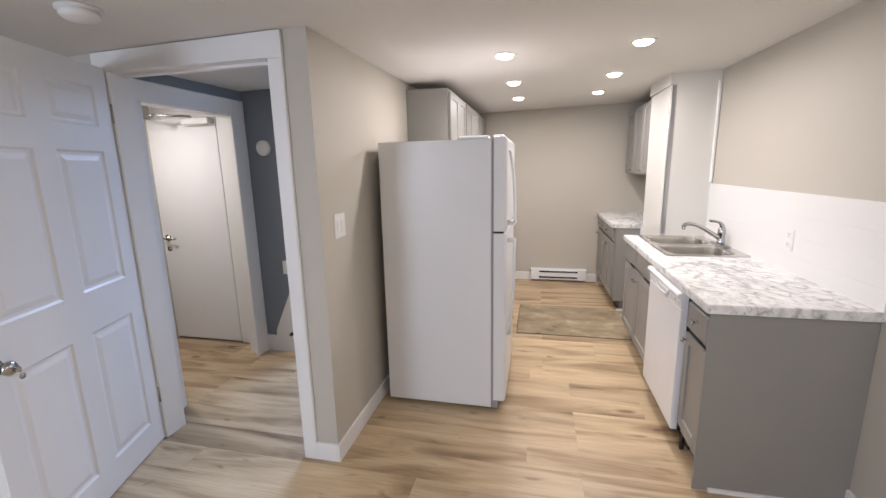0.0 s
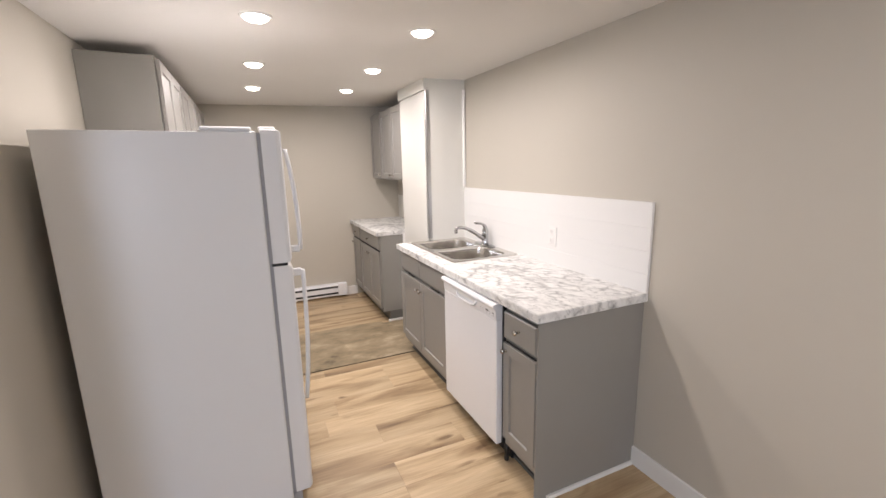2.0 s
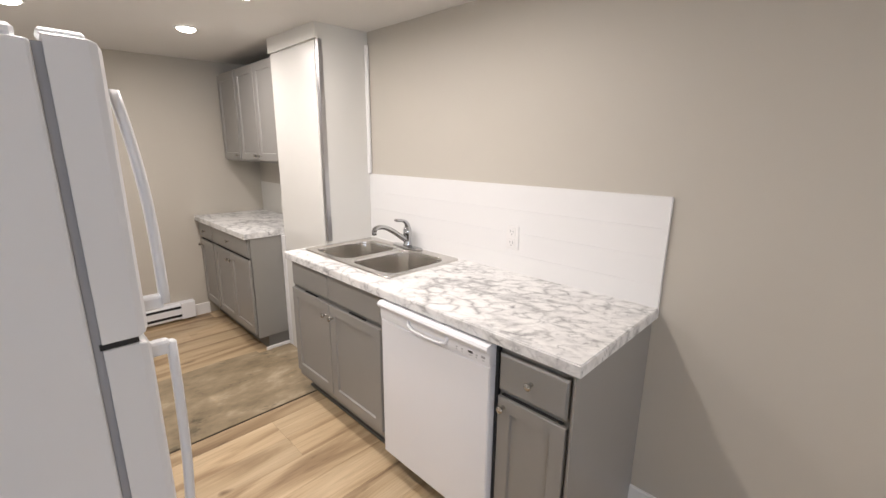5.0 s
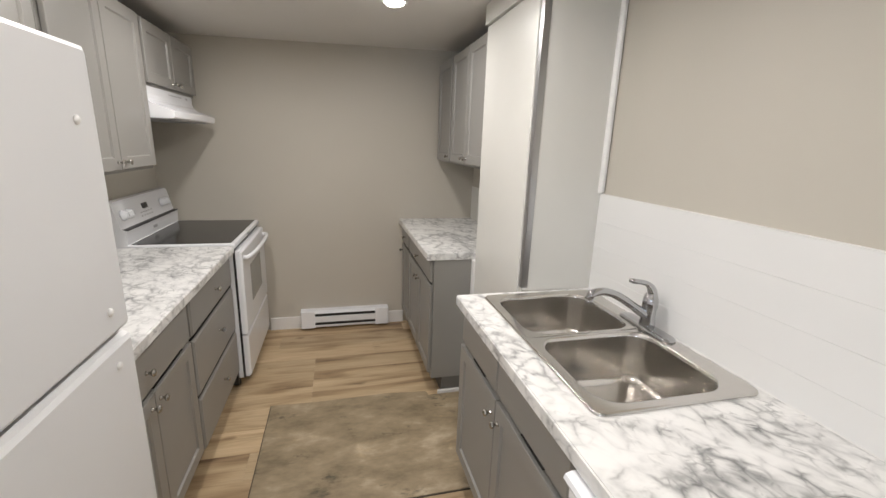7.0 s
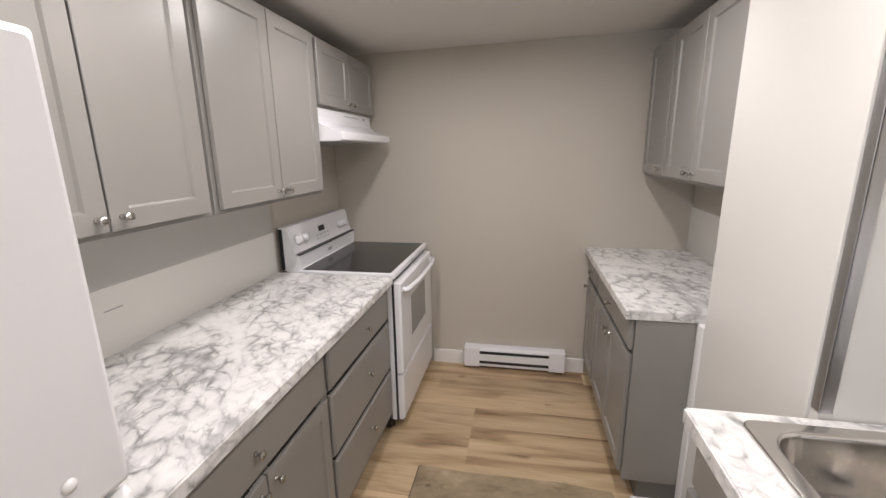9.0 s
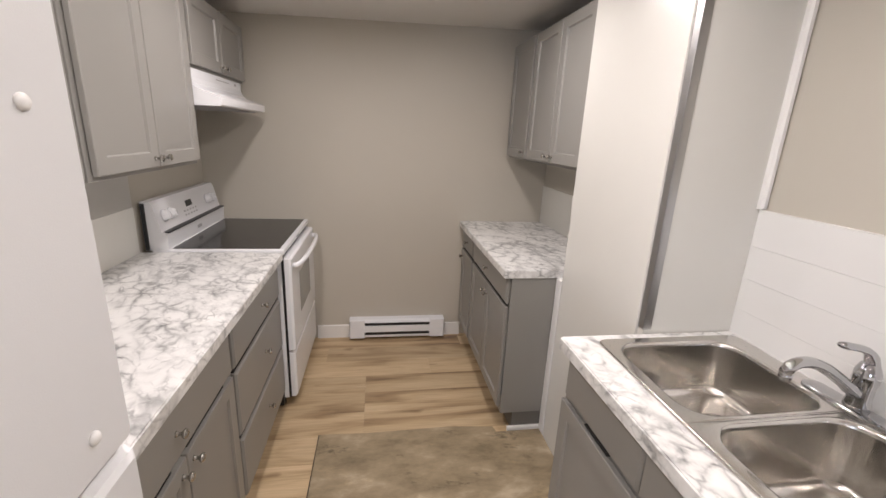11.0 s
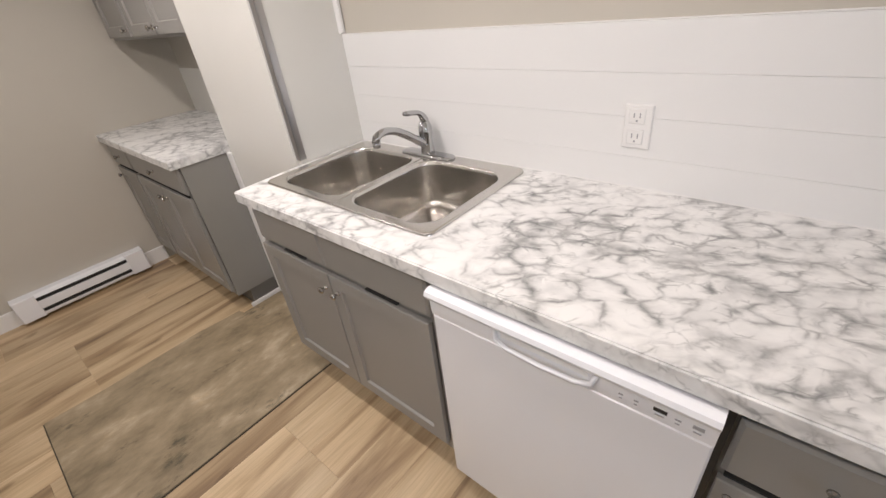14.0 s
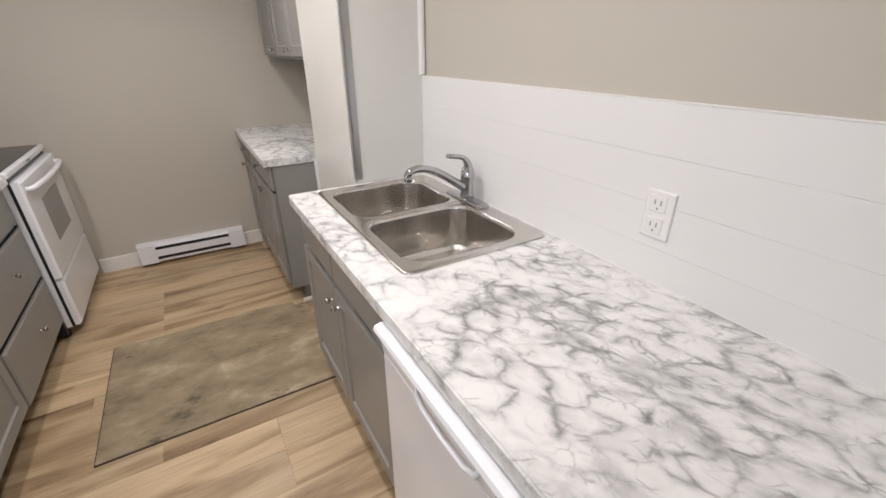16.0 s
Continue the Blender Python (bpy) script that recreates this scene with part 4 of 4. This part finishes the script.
cp = part("control_panel", loft([[(x, y, z) for x, z in prof] for y in (WY0 + 0.006, WY0 + 0.009, WY1 - 0.009, WY1 - 0.006)]), ENAMEL, t)
part("pocket", slab("x", -1, 3.83, 4.02, 0.812, 0.831, 1.0625, [(0, 0.0), (0, 0.0006), (0.003, 0.0008)]), PLASTIC, cp)
bm = tube([(1.063, 4.035, 0.826), (1.056, 4.03, 0.806), (1.053, 4.00, 0.797), (1.052, 3.925, 0.795), (1.053, 3.85, 0.797), (1.056, 3.82, 0.806), (1.063, 3.815, 0.826)], 0.006, n=8)
part("handle_lip", bm, ENAMEL, cp)
for y, w, h, m in ((3.768, 0.008, 0.003, GREYMARK), (3.742, 0.008, 0.003, GREYMARK), (3.703, 0.022, 0.008, BLACK), (3.675, 0.010, 0.003, GREYMARK), (3.645, 0.017, 0.008, GREYMARK)):
    part("button", box(1.0612, 1.0630, y - w / 2, y + w / 2, 0.808, 0.808 + h), m, cp)
    part("printed_mark", box(1.0614, 1.0629, y - w * 0.35, y + w * 0.35, 0.799, 0.8008), GREYMARK, cp)
part("kick_plate", box(1.16, 1.20, WY0, WY1, 0.0, 0.10), BLACK, t)
# black strips for the shade under the counter and beside the door
part("top_slot_shade", box(1.085, 1.119, WY0, WY1, 0.867, 0.8755), BLACK, t)
part("side_slot_shade", box(1.098, 1.119, 3.605, 3.6165, 0.115, 0.868), BLACK, t)
part("foot", lathe("z", (1.13, 3.616, 0.004), [(0.001, 0), (0.012, 0), (0.012, 0.10), (0.001, 0.10)], n=10), BLACK, t)

# ---- sink ----
KX0, KX1, KY0, KY1, KM = 1.170, 1.667, 4.304, 5.105, 4.7065
t = thing("kitchen_sink", (1.41, 4.71, 0.74), "double-bowl stainless steel drop-in sink, empty", "sink")
RIM = 0.9235


def bowl(y0, y1, oy0, oy1):
    """Half of the rim with its bowl: flat rim, rolled edge, steep walls, rounded floor."""
    x0, x1 = 1.208, 1.602
    k = (0.004, 0.004, 0.028, 0.028) if oy0 == KY0 else (0.028, 0.028, 0.004, 0.004)
    rings = []
    for i, z in ((0.0, 0.916), (0.0006, RIM - 0.0022), (0.0022, RIM - 0.0006), (0.0045, RIM - 0.0001), (0.0065, RIM)):
        lo, hi = (i, 0) if oy0 == KY0 else (0, i)
        rings.append([(x, y, z) for x, y in round_rect(KX0 + i, KX1 - i, oy0 + lo, oy1 - hi, k)])
    for i, z, r in ((-0.009, RIM, 0.083), (-0.006, RIM - 0.0002, 0.081), (-0.002, RIM - 0.0016, 0.078), (0.001, RIM - 0.006, 0.075), (0.003, RIM - 0.014, 0.073), (0.006, 0.88, 0.071), (0.016, 0.79, 0.064), (0.020, 0.772, 0.060), (0.028, 0.761, 0.053), (0.042, 0.754, 0.045), (0.060, 0.7515, 0.04), (0.12, 0.748, 0.035)):
        rings.append([(x, y, z) for x, y in round_rect(x0 + i, x1 - i, y0 + i, y1 - i, r)])
    b = loft(rings, caps=False, smooth=True)
    for f in b.faces:
        if 0.78 < f.calc_center_median().z < RIM - 0.012:
            f.smooth = False
    f = b.faces.new([v for v in b.verts[-len(rings[0]):]])
    f.smooth = True
    bmesh.ops.recalc_face_normals(b, faces=b.faces[:])
    if sum(f.normal.z for f in b.faces if f.calc_center_median().z > RIM - 0.0005) < 0:
        bmesh.ops.reverse_faces(b, faces=b.faces[:])
    return b


for y0, y1, oy0, oy1 in ((4.339, 4.690, KY0, KM), (4.723, 5.068, KM, KY1)):
    bw = part("bowl", bowl(y0, y1, oy0, oy1), STEEL, t)
    cx, cy = 1.465, y0 + 0.165
    dr = part("drain", lathe("z", (cx, cy, 0.7485), [(0.001, 0.001), (0.026, 0.0012), (0.030, 0.003), (0.042, 0.0045), (0.052, 0.004), (0.056, 0.0005)], n=32), CHROME, bw, "chrome drain basket")
    part("drain_hole", lathe("z", (cx, cy, 0.7505), [(0.001, 0), (0.030, 0), (0.030, 0.0025), (0.001, 0.0025)], n=24), BLACK, dr)
    bm = bmesh.new()
    for k in range(10):
        a = 2 * math.pi * k / 10
        b2 = box(0.014, 0.029, -0.0012, 0.0012, 0.753, 0.7545)
        b2.transform(Matrix.Translation((cx, cy, 0)) @ Matrix.Rotation(a, 4, "Z"))
        merge(bm, b2)
    part("strainer", bm, CHROME, dr)

# faucet
t = thing("kitchen_faucet", (1.637, 4.71, RIM), "chrome single-lever kitchen faucet on the sink deck", "faucet")
rings = [[(1.637 + (x - 1.637) * s, 4.71 + (y - 4.71) * s2, RIM + h) for x, y in round_rect(1.607, 1.663, 4.585, 4.835, 0.0275, 8)] for s, s2, h in ((1, 1, 0), (1, 1, 0.004), (0.9, 0.98, 0.009), (0.55, 0.9, 0.012))]
part("base_plate", loft(rings, smooth=True), CHROME, t)
part("body", lathe("z", (1.637, 4.71, RIM + 0.008), [(0.001, 0), (0.027, 0), (0.026, 0.012), (0.023, 0.03), (0.023, 0.06), (0.026, 0.075), (0.025, 0.10), (0.018, 0.118), (0.001, 0.124)], n=26), CHROME, t)
pts = bezier((1.625, 4.71, 0.972), (1.565, 4.708, 1.005), (1.46, 4.700, 1.10), (1.385, 4.69, 1.068), 16) + [Vector((1.379, 4.69, 1.052))]
sp = part("spout", tube(pts, [0.0165] * 4 + [0.0145] * 6 + [0.013] * 7 + [0.0135], n=14), CHROME, t)
part("aerator", lathe("z", (1.381, 4.69, 1.036), [(0.001, 0), (0.0125, 0), (0.0135, 0.02), (0.001, 0.02)], n=16), CHROME, sp)
pts = bezier((1.643, 4.71, 1.04), (1.630, 4.712, 1.10), (1.60, 4.718, 1.085), (1.555, 4.728, 1.096), 12)
part("lever", tube(pts, [0.016, 0.0155, 0.015, 0.013, 0.011, 0.010, 0.009, 0.009, 0.009, 0.009, 0.0095, 0.009, 0.006], n=12), CHROME, t)

# ---- baseboard heater ----
t = thing("baseboard_heater", (0.61, 6.9, 0.0), "white electric baseboard heater on the end wall", "heater")
hx0, hx1, hy = 0.278, 0.984, 6.872
prof = [(BACK - 0.001, 0.022), (hy + 0.012, 0.022), (hy + 0.004, 0.030), (hy + 0.002, 0.046), (hy + 0.02, 0.048), (hy + 0.02, 0.068), (hy, 0.070), (hy, 0.120), (hy + 0.02, 0.122), (hy + 0.02, 0.142), (hy + 0.003, 0.144), (hy + 0.008, 0.158), (hy + 0.02, 0.167), (BACK - 0.001, 0.167)]
part("casing", loft([[(x, y, z) for y, z in prof] for x in (hx0 + 0.03, hx1 - 0.03)]), ENAMEL, t)
for x0, x1 in ((hx0, hx0 + 0.11), (hx1 - 0.11, hx1)):
    part("end_cap", slab("y", -1, x0, x1, 0.021, 0.168, BACK - 0.001, [(0, 0), (0, 0.070), (0.004, 0.0755)]), ENAMEL, t)
# dark bars fill the louvres in place of the shade inside
for z in (0.056, 0.132):
    part("louvre_shade", box(hx0 + 0.11, hx1 - 0.11, hy + 0.0035, hy + 0.0195, z - 0.0095, z + 0.0095), GAP_SHADE, t)

# floor sheet in front of the sink
t = thing("floor_mat", (0.66, 5.46, 0.003), "stained olive-brown floor mat with dark edges by the sink", "mat")
sheet = [(0.188, 5.063), (1.168, 5.063), (1.168, 5.149), (1.348, 5.149), (1.348, 5.803), (1.11, 5.803), (1.10, 5.845), (0.86, 5.868), (0.42, 5.858), (0.188, 5.868)]
part("sheet", loft([[(x, y, z) for x, y in sheet] for z in (0.0035, 0.0095)]), MATTE, t)
part("edge", box(0.183, 1.168, 5.056, 5.0625, 0.0032, 0.0072, 0.001), MATEDGE, t)
part("edge", box(0.183, 0.1875, 5.0625, 5.868, 0.0032, 0.0072, 0.001), MATEDGE, t)
single("wall_scuff", box(LEFT + 0.006, LEFT + 0.0075, 5.15, 5.215, 1.060, 1.0635), GREYMARK, (LEFT + 0.006, 5.18, 1.06), "thin grey scuff on the white wall panel", "scuff")

# ---- floor planks ----
FLOOR = structure("floor", box(-3.0, RIGHT + 0.1, -1.5, 7.05, -0.06, -0.001), SUBFLOOR, "light oak vinyl plank floor")
PW, PL = 0.182, 1.22
rng = random.Random(7)


def plank_mesh(length):
    me = bpy.data.meshes.new("plank")
    b = loft([[(x, y, h) for x, y in ((i, i), (length - i, i), (length - i, PW - i), (i, PW - i))] for i, h in ((0.0002, -0.004), (0.0002, 0.0023), (0.0009, 0.003))])
    b.to_mesh(me)
    b.free()
    me.materials.append(PLANK)
    return me


whole = plank_mesh(PL)
pieces = {}
y = 6.95 - PW
while y > -1.4:
    x_min, x_max = (-0.66, 1.72) if y > 4.35 else (-2.92, 1.72)
    x = x_min - rng.choice((0.15, 0.42, 0.68, 0.95))
    while x < x_max:
        x0, x1 = max(x, x_min), min(x + PL, x_max)
        if x1 - x0 > 0.05:
            k = round(x1 - x0, 2)
            me = whole if abs(k - PL) < 0.005 else pieces.setdefault(k, plank_mesh(k))
            ob = new("plank", me)
            ob.location = (x0, y, 0)
            ob.parent = FLOOR
        x += PL
    y -= PW
